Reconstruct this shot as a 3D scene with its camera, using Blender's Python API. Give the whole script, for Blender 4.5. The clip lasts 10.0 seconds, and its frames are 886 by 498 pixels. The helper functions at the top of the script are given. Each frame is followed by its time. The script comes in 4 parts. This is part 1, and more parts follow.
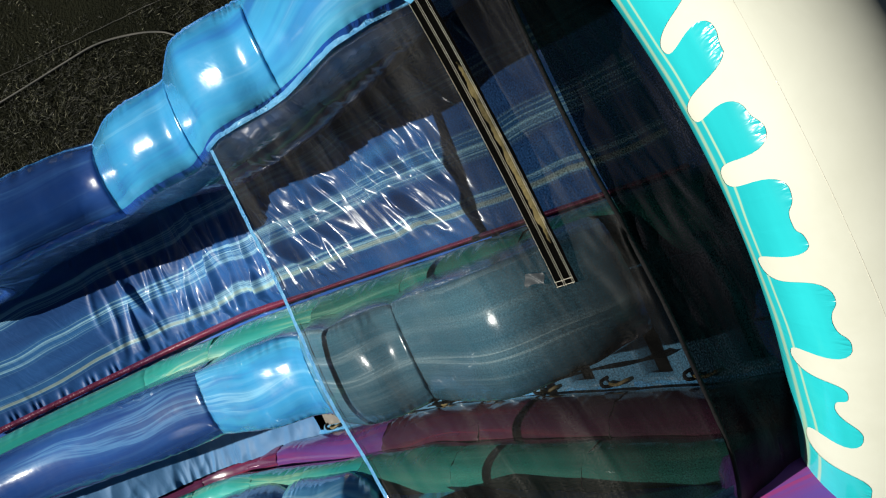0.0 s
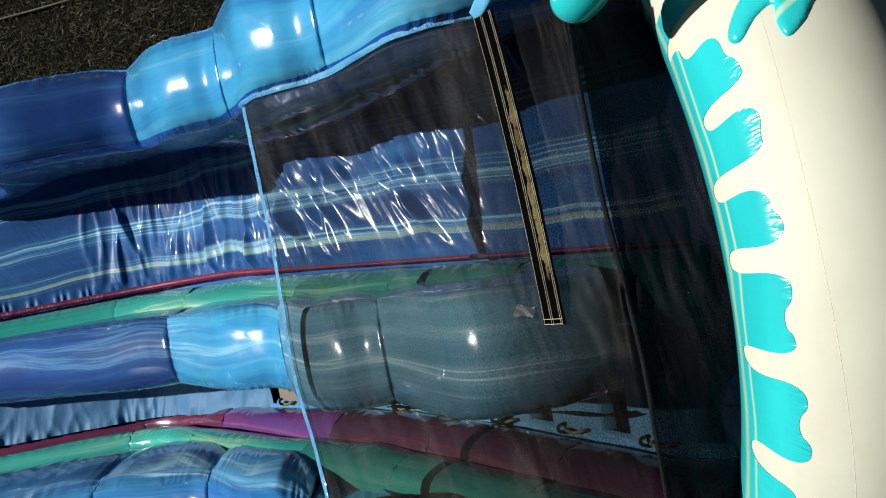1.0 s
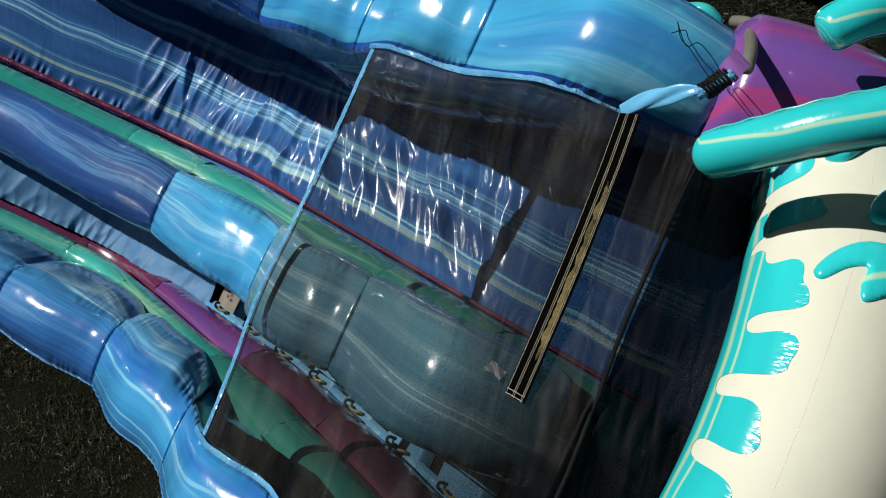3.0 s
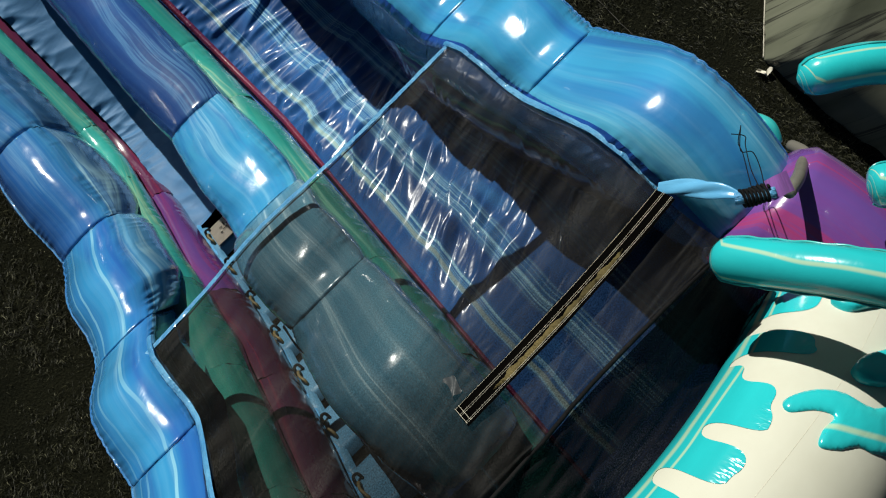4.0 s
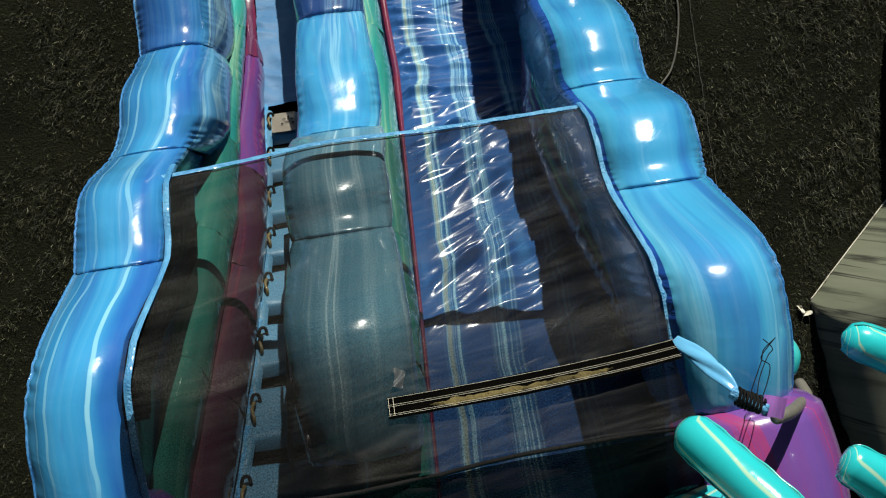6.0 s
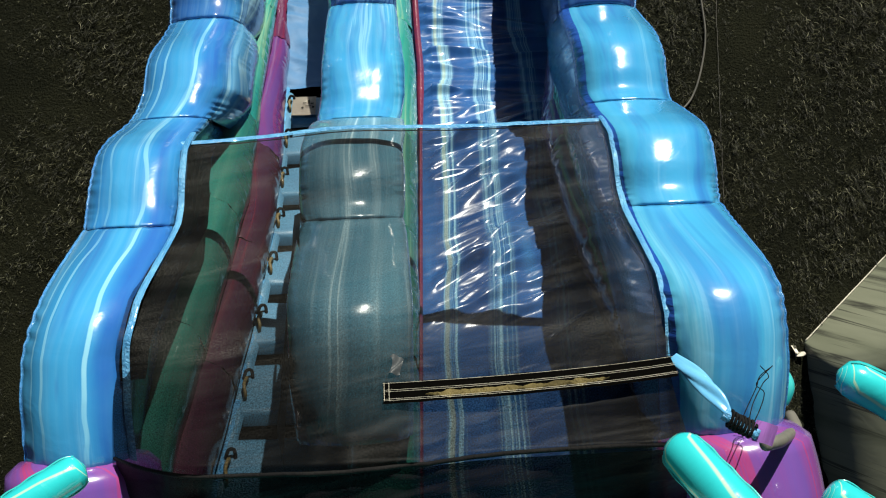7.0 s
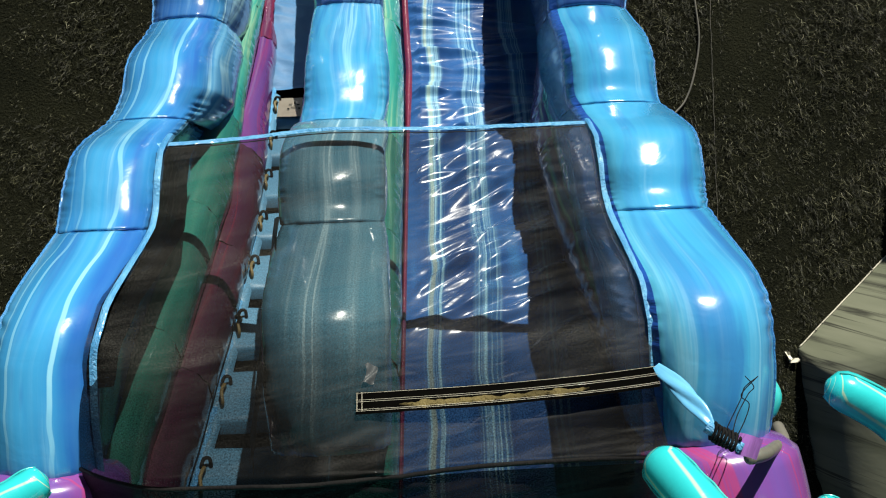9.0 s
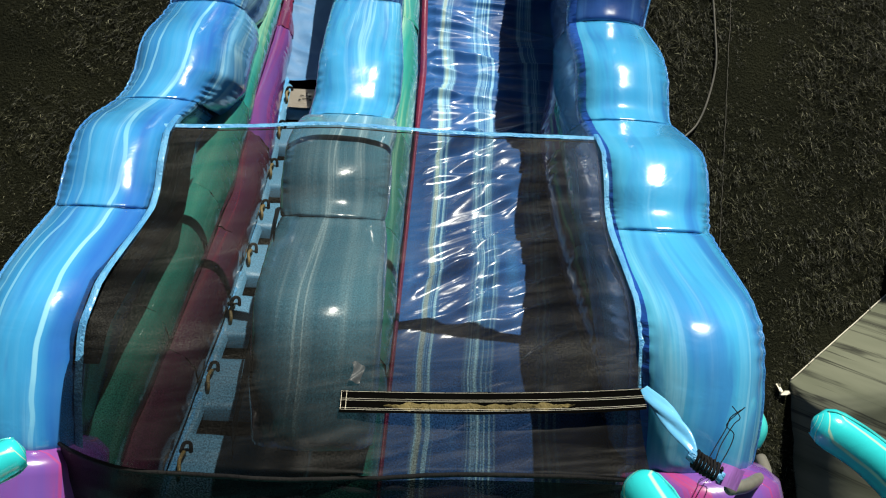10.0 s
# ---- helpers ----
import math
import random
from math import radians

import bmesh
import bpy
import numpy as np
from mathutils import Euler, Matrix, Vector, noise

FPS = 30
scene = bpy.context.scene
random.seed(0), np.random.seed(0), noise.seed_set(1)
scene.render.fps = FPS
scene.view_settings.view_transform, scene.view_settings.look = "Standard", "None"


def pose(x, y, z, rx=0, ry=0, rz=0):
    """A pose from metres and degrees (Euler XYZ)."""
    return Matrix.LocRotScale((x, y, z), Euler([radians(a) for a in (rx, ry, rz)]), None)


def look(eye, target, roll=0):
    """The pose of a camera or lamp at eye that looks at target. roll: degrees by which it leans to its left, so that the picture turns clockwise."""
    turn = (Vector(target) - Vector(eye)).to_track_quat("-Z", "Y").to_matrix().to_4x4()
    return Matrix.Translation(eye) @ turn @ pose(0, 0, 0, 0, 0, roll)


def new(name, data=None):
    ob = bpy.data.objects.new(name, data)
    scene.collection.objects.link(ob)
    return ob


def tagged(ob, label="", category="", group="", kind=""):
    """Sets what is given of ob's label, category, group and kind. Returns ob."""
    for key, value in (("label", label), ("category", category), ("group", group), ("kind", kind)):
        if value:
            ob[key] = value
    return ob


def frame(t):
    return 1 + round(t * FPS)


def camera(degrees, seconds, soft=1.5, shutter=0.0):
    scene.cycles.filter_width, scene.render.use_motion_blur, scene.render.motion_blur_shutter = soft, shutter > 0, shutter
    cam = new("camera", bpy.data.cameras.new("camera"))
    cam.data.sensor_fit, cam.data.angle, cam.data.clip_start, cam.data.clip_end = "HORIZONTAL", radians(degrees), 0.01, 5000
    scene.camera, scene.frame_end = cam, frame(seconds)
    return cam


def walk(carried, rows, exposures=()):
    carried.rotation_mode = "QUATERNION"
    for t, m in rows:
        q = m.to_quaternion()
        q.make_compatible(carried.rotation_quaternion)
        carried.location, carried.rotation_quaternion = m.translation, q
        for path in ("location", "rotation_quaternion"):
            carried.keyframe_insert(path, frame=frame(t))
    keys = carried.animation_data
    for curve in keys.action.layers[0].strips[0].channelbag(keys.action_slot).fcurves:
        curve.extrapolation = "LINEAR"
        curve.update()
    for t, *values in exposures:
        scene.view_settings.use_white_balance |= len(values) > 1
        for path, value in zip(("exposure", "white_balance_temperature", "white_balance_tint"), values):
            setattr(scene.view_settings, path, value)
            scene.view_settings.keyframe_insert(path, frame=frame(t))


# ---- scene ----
from mathutils.geometry import delaunay_2d_cdt

cam = camera(45.7, 10.0, soft=1.15)
PATH = [
    (0, 0.427, -0.296, 10.060, -2.10, -0.98, -115.55),
    (0.5, 0.440, -0.272, 10.095, -1.93, -1.08, -108.42),
    (1, 0.447, -0.231, 10.122, -1.75, -1.19, -100.96),
    (1.5, 0.437, -0.202, 10.150, -1.50, -1.18, -93.39),
    (2, 0.421, -0.145, 10.176, -1.25, -1.31, -85.56),
    (2.5, 0.385, -0.043, 10.220, -0.94, -1.71, -75.83),
    (4, 0.268, 0.047, 10.301, -0.70, -2.42, -44.88),
    (4.5, 0.240, 0.063, 10.319, -0.76, -2.47, -35.41),
    (5, 0.211, 0.079, 10.347, -0.88, -2.47, -25.76),
    (5.5, 0.138, 0.086, 10.371, -0.98, -2.47, -16.23),
    (7, 0.011, 0.005, 10.429, -0.83, -2.44, -2.52),
    (7.5, 0.003, 0.003, 10.405, -0.80, -2.47, -2.50),
    (8, 0.053, 0.020, 10.351, -0.78, -2.46, -2.45),
    (8.5, 0.108, 0.016, 10.326, -0.72, -2.45, -2.42),
    (9, 0.119, 0.014, 10.298, -0.72, -2.46, -2.29),
    (9.5, 0.106, 0.011, 10.294, -0.81, -2.33, 1.81),
    (10, 0.139, 0.024, 10.278, -0.79, -2.30, 2.47),
]
walk(cam, [(t, pose(x, y, z, rx, ry, rz)) for t, x, y, z, rx, ry, rz in PATH], [(0.0, 0.12, 6400, 10), (0.5, 0.12, 6400, 10), (1.5, 0.06, 6400, 10), (2.5, -0.05, 6400, 10), (4.0, -0.15, 6500, 8), (5.5, -0.03, 6550, 7), (7.0, 0.42, 6700, 7), (10.0, 0.47, 6700, 7)])

# ---- daylight ----
SUN = Vector((0.212, 0.860, 0.43)).normalized()
world = bpy.data.worlds.new("sky")
scene.world = world
world.use_nodes = True
wn = world.node_tree.nodes
sky = wn.new("ShaderNodeTexSky")
sky.sky_type = "NISHITA"
sky.sun_disc = False
sky.sun_elevation = math.asin(SUN.z)
sky.sun_rotation = math.atan2(SUN.x, SUN.y)
wn["Background"].inputs["Strength"].default_value = 0.013
world.node_tree.links.new(sky.outputs["Color"], wn["Background"].inputs["Color"])
sun = new("sun", bpy.data.lights.new("sun", "SUN"))
sun.data.energy = 5.6
sun.data.angle = radians(0.55)
sun.data.color = (1.0, 0.97, 0.875)
sun.matrix_world = look(tuple(SUN * 30), (0, 0, 0))


# ---- materials ----
class Nodes:
    """A material and short ways to add nodes to it."""

    def __init__(self, name):
        self.mat = bpy.data.materials.new(name)
        self.mat.use_nodes = True
        self.tree = self.mat.node_tree
        self.bsdf = self.tree.nodes["Principled BSDF"]
        self.out = self.tree.nodes["Material Output"]

    def add(self, kind, **given):
        node = self.tree.nodes.new("ShaderNode" + kind)
        for key, value in given.items():
            setattr(node, key, value)
        return node

    def link(self, a, b):
        self.tree.links.new(a, b)

    def value(self, socket, v):
        if hasattr(v, "is_output"):
            self.link(v, socket)
        else:
            socket.default_value = v

    def math(self, op, a, b=0.0, c=0.0):
        n = self.add("Math", operation=op)
        for i, v in enumerate((a, b, c)):
            self.value(n.inputs[i], v)
        return n.outputs[0]

    def mix(self, fac, a, b, blend="MIX"):
        n = self.add("Mix", data_type="RGBA", blend_type=blend)
        self.value(n.inputs[0], fac)
        self.value(n.inputs[6], a)
        self.value(n.inputs[7], b)
        return n.outputs[2]

    def coords(self, scale, uv=True, offset=True):
        """Surface coordinates in metres, scaled, shifted at random from object to object."""
        tc = self.add("TexCoord")
        m = self.add("Mapping")
        m.inputs["Scale"].default_value = scale
        self.link(tc.outputs["UV" if uv else "Object"], m.inputs["Vector"])
        if offset:
            info = self.add("ObjectInfo")
            far = self.math("MULTIPLY", info.outputs["Random"], 37.0)
            self.link(far, m.inputs["Location"])
        return m.outputs["Vector"]

    def noise(self, vec, scale=1.0, detail=4.0, rough=0.5, distortion=0.0):
        n = self.add("TexNoise")
        self.link(vec, n.inputs["Vector"])
        n.inputs["Scale"].default_value = scale
        n.inputs["Detail"].default_value = detail
        n.inputs["Roughness"].default_value = rough
        n.inputs["Distortion"].default_value = distortion
        return n.outputs["Fac"]

    def ramp(self, fac, stops, mode="LINEAR"):
        n = self.add("ValToRGB")
        n.color_ramp.interpolation = mode
        els = n.color_ramp.elements
        while len(els) < len(stops):
            els.new(0.5)
        for e, (p, c) in zip(els, stops):
            e.position = p
            e.color = (*c, 1) if len(c) == 3 else c
        self.link(fac, n.inputs[0])
        return n.outputs[0]

    def bump(self, height, strength, distance, normal=None):
        n = self.add("Bump")
        n.inputs["Strength"].default_value = strength
        n.inputs["Distance"].default_value = distance
        self.link(height, n.inputs["Height"])
        if normal is not None:
            self.link(normal, n.inputs["Normal"])
        return n.outputs["Normal"]

    def finish(self, color, rough, normal=None, coat=0.0, spec=0.5):
        self.value(self.bsdf.inputs["Base Color"], color)
        self.value(self.bsdf.inputs["Roughness"], rough)
        self.bsdf.inputs["Coat Weight"].default_value = coat
        self.bsdf.inputs["Coat Roughness"].default_value = 0.06
        self.bsdf.inputs["Specular IOR Level"].default_value = spec
        if normal is not None:
            self.link(normal, self.bsdf.inputs["Normal"])
        return self.mat


def rgb(r, g, b):
    """A linear colour with alpha."""
    return (r, g, b, 1.0)


def marbled_vinyl(name, stops, streaks, amount=0.8, rough=0.20, flow=(1.9, 0.22), crumple=0.2, dark=None, zones=()):
    """Printed PVC with flowing veins that follow the length of the tube."""
    m = Nodes(name)
    tc = m.add("TexCoord")
    info = m.add("ObjectInfo")
    sep = m.add("SeparateXYZ")
    m.link(tc.outputs["UV"], sep.inputs[0])
    shift = m.math("MULTIPLY", info.outputs["Random"], 0.04)
    u, v = m.math("ADD", sep.outputs[0], shift), sep.outputs[1]

    def at_uv(su, sv, bend):
        n = m.add("CombineXYZ")
        m.link(m.math("MULTIPLY", m.math("ADD", u, bend) if bend is not None else u, su), n.inputs[0])
        m.link(m.math("MULTIPLY", v, sv), n.inputs[1])
        m.link(shift, n.inputs[2])
        return n.outputs[0]

    sway = m.math("MULTIPLY_ADD", m.noise(at_uv(0.6, 0.6, None), 1.0, 1.0, 0.4), 0.26, -0.13)
    big = m.noise(at_uv(flow[0], flow[1] * 0.7, sway), 1.0, 4.0, 0.55, 0.2)
    base = m.ramp(big, stops)
    thin = m.noise(at_uv(5.0, 0.12, sway), 1.0, 5.0, 0.60, 0.25)
    veins = m.ramp(thin, [(0.50, (0, 0, 0)), (0.565, (0.25, 0.25, 0.25)), (0.60, (1, 1, 1)), (0.63, (0.15, 0.15, 0.15)), (0.72, (0.45, 0.45, 0.45)), (0.80, (0, 0, 0))])
    where = m.ramp(m.noise(at_uv(1.6, 0.25, sway), 1.0, 2.0), [(0.41, (0, 0, 0)), (0.60, (1, 1, 1))])
    color = m.mix(m.math("MULTIPLY", m.math("MULTIPLY", veins, where), amount), base, streaks)
    hair = m.ramp(m.noise(at_uv(22.0, 0.15, sway), 1.0, 4.0, 0.6), [(0.45, (0, 0, 0)), (0.75, (1, 1, 1))])
    color = m.mix(m.math("MULTIPLY", hair, 0.10 * amount), color, streaks)
    if dark is not None:
        low = m.ramp(m.noise(at_uv(3.2, 0.3, sway), 1.7, 3.0, 0.55, 0.4), [(0.52, (0, 0, 0)), (0.66, (1, 1, 1))])
        color = m.mix(m.math("MULTIPLY", low, 0.5), color, dark)
    for middle_u, half, tone, much in zones:
        edge = m.math("MULTIPLY_ADD", m.noise(at_uv(0.5, 1.1, None), 1.0, 2.0, 0.5), 0.16, -0.08)
        band_mask = m.add("MapRange", interpolation_type="SMOOTHSTEP")
        m.link(m.math("ABSOLUTE", m.math("SUBTRACT", m.math("ADD", u, edge), middle_u)), band_mask.inputs[0])
        band_mask.inputs[1].default_value = half
        band_mask.inputs[2].default_value = half * 0.55
        patchy = m.ramp(m.noise(at_uv(1.2, 0.8, None), 1.0, 3.0, 0.6), [(0.36, (0.35, 0.35, 0.35)), (0.58, (1, 1, 1))])
        color = m.mix(m.math("MULTIPLY", m.math("MULTIPLY", band_mask.outputs[0], patchy), much), color, tone)
    dust = m.noise(m.coords((9.0, 9.0, 1.0)), 1.0, 5.0, 0.65)
    color = m.mix(m.math("MULTIPLY", dust, 0.06), color, rgb(0.16, 0.24, 0.28))
    wrinkle = m.noise(m.coords((5.0, 3.0, 1.0)), 1.0, 3.0, 0.5, 0.7)
    fine = m.noise(m.coords((26.0, 20.0, 1.0)), 1.0, 3.0, 0.55, 0.6)
    n1 = m.bump(wrinkle, crumple, 0.022)
    n2 = m.bump(fine, 0.05, 0.004, n1)
    r = m.math("MULTIPLY_ADD", dust, 0.18, rough - 0.07)
    return m.finish(color, r, n2, coat=0.5)


def plain_vinyl(name, color, second, rough=0.3, crumple=0.4, scale=(4.0, 9.0), coat=0.2, spec=0.5):
    """PVC of one colour with dirt, and soft wrinkles."""
    m = Nodes(name)
    dirt = m.noise(m.coords((2.5, 2.5, 2.5)), 1.0, 5.0, 0.6)
    c = m.mix(m.ramp(dirt, [(0.4, (0, 0, 0)), (0.7, (1, 1, 1))]), color, second)
    wrinkle = m.noise(m.coords((scale[0], scale[1], 1.0)), 1.0, 4.0, 0.55, 0.8)
    return m.finish(c, m.math("MULTIPLY_ADD", dirt, 0.2, rough - 0.1), m.bump(wrinkle, crumple, 0.02), coat=coat, spec=spec)


BLUE = marbled_vinyl("light_blue_marbled_vinyl",
                     [(0.22, (0.018, 0.13, 0.41)), (0.36, (0.030, 0.25, 0.53)), (0.52, (0.045, 0.33, 0.61)), (0.74, (0.088, 0.445, 0.695))],
                     rgb(0.40, 0.74, 0.90), 0.42, dark=rgb(0.012, 0.085, 0.40))
ROYAL = marbled_vinyl("royal_blue_marbled_vinyl",
                      [(0.25, (0.015, 0.105, 0.38)), (0.43, (0.026, 0.22, 0.51)), (0.58, (0.042, 0.31, 0.61)), (0.75, (0.085, 0.43, 0.70))],
                      rgb(0.46, 0.78, 0.92), 0.7, dark=rgb(0.012, 0.07, 0.36),
                      zones=((5.55, 0.17, rgb(0.014, 0.10, 0.42), 0.75), (5.725, 0.014, rgb(0.40, 0.78, 0.88), 0.52), (5.92, 0.010, rgb(0.30, 0.66, 0.84), 0.45), (5.99, 0.008, rgb(0.30, 0.66, 0.84), 0.4)))
OCEAN = marbled_vinyl("deep_blue_marbled_vinyl",
                      [(0.25, (0.010, 0.055, 0.25)), (0.45, (0.016, 0.10, 0.34)), (0.6, (0.028, 0.18, 0.44)), (0.75, (0.065, 0.32, 0.58))],
                      rgb(0.44, 0.76, 0.90), 1.0)
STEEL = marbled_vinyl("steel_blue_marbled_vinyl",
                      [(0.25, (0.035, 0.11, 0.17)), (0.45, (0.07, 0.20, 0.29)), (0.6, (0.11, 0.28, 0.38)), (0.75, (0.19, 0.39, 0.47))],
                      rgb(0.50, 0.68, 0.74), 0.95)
MAROON = marbled_vinyl("maroon_marbled_vinyl",
                       [(0.3, (0.028, 0.007, 0.020)), (0.5, (0.045, 0.010, 0.027)), (0.75, (0.056, 0.013, 0.042))],
                       rgb(0.12, 0.011, 0.025), 0.8, flow=(1.5, 0.3))
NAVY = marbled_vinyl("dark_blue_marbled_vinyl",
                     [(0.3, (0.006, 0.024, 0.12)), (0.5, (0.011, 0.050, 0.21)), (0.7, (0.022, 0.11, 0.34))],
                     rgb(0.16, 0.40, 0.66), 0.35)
TEAL = marbled_vinyl("sea_green_marbled_vinyl",
                     [(0.3, (0.010, 0.18, 0.16)), (0.5, (0.020, 0.29, 0.25)), (0.7, (0.045, 0.38, 0.34))],
                     rgb(0.44, 0.60, 0.34), 0.9)
# Dimmed copy of the sea green, for the stretch that the net shades.
TEAL_SHADED = marbled_vinyl("shaded_sea_green_marbled_vinyl",
                      [(0.3, (0.010, 0.088, 0.070)), (0.5, (0.018, 0.155, 0.122)), (0.7, (0.038, 0.24, 0.19))],
                      rgb(0.28, 0.50, 0.36), 0.75)
PURPLE = marbled_vinyl("purple_marbled_vinyl",
                       [(0.3, (0.10, 0.040, 0.23)), (0.5, (0.13, 0.055, 0.29)), (0.75, (0.16, 0.07, 0.34))],
                       rgb(0.42, 0.025, 0.09), 0.8, flow=(1.5, 0.3))
VIOLET = marbled_vinyl("violet_marbled_vinyl",
                       [(0.3, (0.065, 0.022, 0.13)), (0.5, (0.085, 0.030, 0.165)), (0.75, (0.11, 0.042, 0.20))],
                       rgb(0.26, 0.018, 0.06), 0.7, flow=(1.5, 0.3))
PLUM = marbled_vinyl("dull_plum_marbled_vinyl",
                     [(0.3, (0.05, 0.012, 0.055)), (0.5, (0.075, 0.014, 0.06)), (0.75, (0.10, 0.020, 0.10))],
                     rgb(0.20, 0.014, 0.03), 0.9, flow=(1.5, 0.3))
AQUA = marbled_vinyl("aqua_marbled_vinyl",
                     [(0.3, (0.015, 0.36, 0.38)), (0.5, (0.025, 0.46, 0.47)), (0.7, (0.05, 0.56, 0.54))],
                     rgb(0.62, 0.72, 0.38), 1.0, flow=(1.2, 0.25), crumple=0.3)


def striped_aqua(name, lines, gathered=False):
    """Aqua print with a few soft pale yellow lines along it."""
    m = Nodes(name)
    tc = m.add("TexCoord")
    sep = m.add("SeparateXYZ")
    m.link(tc.outputs["UV"], sep.inputs[0])
    wob = m.noise(m.coords((1.0, 1.3, 1.0), offset=False), 1.0, 2.0)
    u = m.math("ADD", sep.outputs[0], m.math("MULTIPLY_ADD", wob, 0.14, -0.07))
    tone = m.noise(m.coords((4.0, 1.0, 1.0)), 1.0, 4.0)
    c = m.ramp(tone, [(0.35, (0.018, 0.42, 0.46)), (0.6, (0.025, 0.52, 0.56)), (0.75, (0.05, 0.56, 0.56))])
    for at_u, half in lines:
        n = m.add("MapRange", interpolation_type="SMOOTHSTEP")
        m.link(m.math("ABSOLUTE", m.math("SUBTRACT", u, at_u)), n.inputs[0])
        n.inputs[1].default_value = half
        n.inputs[2].default_value = half * 0.2
        c = m.mix(m.math("MULTIPLY", n.outputs[0], 0.65), c, rgb(0.55, 0.64, 0.38))
    w = m.noise(m.coords((6.0, 14.0, 1.0)), 1.0, 3.0, 0.5, 0.6)
    normal = m.bump(w, 0.25, 0.012)
    if gathered:
        tips = m.add("MapRange", interpolation_type="SMOOTHSTEP")
        m.link(sep.outputs[0], tips.inputs[0])
        tips.inputs[1].default_value, tips.inputs[2].default_value = 0.25, 0.34
        pleats = m.noise(m.coords((9.0, 42.0, 1.0), offset=False), 1.0, 2.0, 0.5, 0.5)
        normal = m.bump(m.math("MULTIPLY", pleats, tips.outputs[0]), 0.5, 0.030, normal)
    return m.finish(c, 0.2, normal, coat=0.4)


STRIPED = striped_aqua("aqua_tentacle_vinyl", [(0.07, 0.010), (0.19, 0.014), (0.33, 0.009), (0.47, 0.013), (0.60, 0.009)])
DRIP = striped_aqua("bright_aqua_striped_vinyl", [(0.080, 0.013), (0.0, 0.03)], True)
ICE = plain_vinyl("pale_blue_vinyl", rgb(0.085, 0.225, 0.355), rgb(0.065, 0.18, 0.30), 0.4, 0.4)
DULL = plain_vinyl("dull_grey_vinyl", rgb(0.05, 0.058, 0.065), rgb(0.03, 0.035, 0.04), 0.5, 0.5)
DEEP = plain_vinyl("deep_blue_vinyl", rgb(0.055, 0.16, 0.32), rgb(0.042, 0.13, 0.27), 0.6, 0.3, (4.0, 9.0), 0.0, 0.3)
FLANK = plain_vinyl("royal_blue_panel_vinyl", rgb(0.016, 0.085, 0.40), rgb(0.012, 0.06, 0.32), 0.25, 0.5, (4.0, 14.0))
TRIM = plain_vinyl("light_blue_binding", rgb(0.055, 0.25, 0.52), rgb(0.13, 0.40, 0.66), 0.35, 0.9, (60.0, 30.0))
SEAM = plain_vinyl("blue_side_seam", rgb(0.03, 0.17, 0.46), rgb(0.06, 0.26, 0.56), 0.4, 0.8, (60.0, 30.0))
RED = plain_vinyl("red_binding", rgb(0.15, 0.018, 0.045), rgb(0.10, 0.016, 0.06), 0.4, 0.5, (20.0, 30.0))
SKIRT = plain_vinyl("blue_wall_vinyl", rgb(0.02, 0.11, 0.42), rgb(0.015, 0.07, 0.3), 0.35, 0.4)
SLEEVE = plain_vinyl("light_blue_sleeve_vinyl", rgb(0.09, 0.34, 0.62), rgb(0.13, 0.42, 0.70), 0.3, 0.35, (9.0, 5.0))
CORD = plain_vinyl("black_cord", rgb(0.006, 0.006, 0.007), rgb(0.014, 0.014, 0.014), 0.8, 0.5, (40.0, 90.0), 0.0, 0.1)
WEBBING_AND_GAPS = plain_vinyl("black_webbing_and_gap_shade", rgb(0.0009, 0.0009, 0.0008), rgb(0.002, 0.0018, 0.0015), 0.95, 0.2, (200.0, 200.0), 0.0, 0.02)
THREAD = plain_vinyl("pale_thread", rgb(0.70, 0.66, 0.55), rgb(0.55, 0.52, 0.43), 0.7, 0.2)
TAPE = plain_vinyl("worn_gold_hook_tape", rgb(0.15, 0.12, 0.052), rgb(0.012, 0.010, 0.005), 0.75, 1.0, (60.0, 60.0), 0.0, 0.1)
HOSE = plain_vinyl("grey_hose", rgb(0.16, 0.15, 0.13), rgb(0.10, 0.10, 0.09), 0.5, 0.2)
STRAP = plain_vinyl("yellow_strap", rgb(0.17, 0.125, 0.045), rgb(0.09, 0.07, 0.03), 0.6, 0.4)
TAN = plain_vinyl("tan_label_vinyl", rgb(0.16, 0.14, 0.115), rgb(0.13, 0.11, 0.09), 0.5, 0.3)
PALE_PURPLE = plain_vinyl("pale_purple_vinyl", rgb(0.45, 0.20, 0.62), rgb(0.38, 0.15, 0.55), 0.3, 0.6)


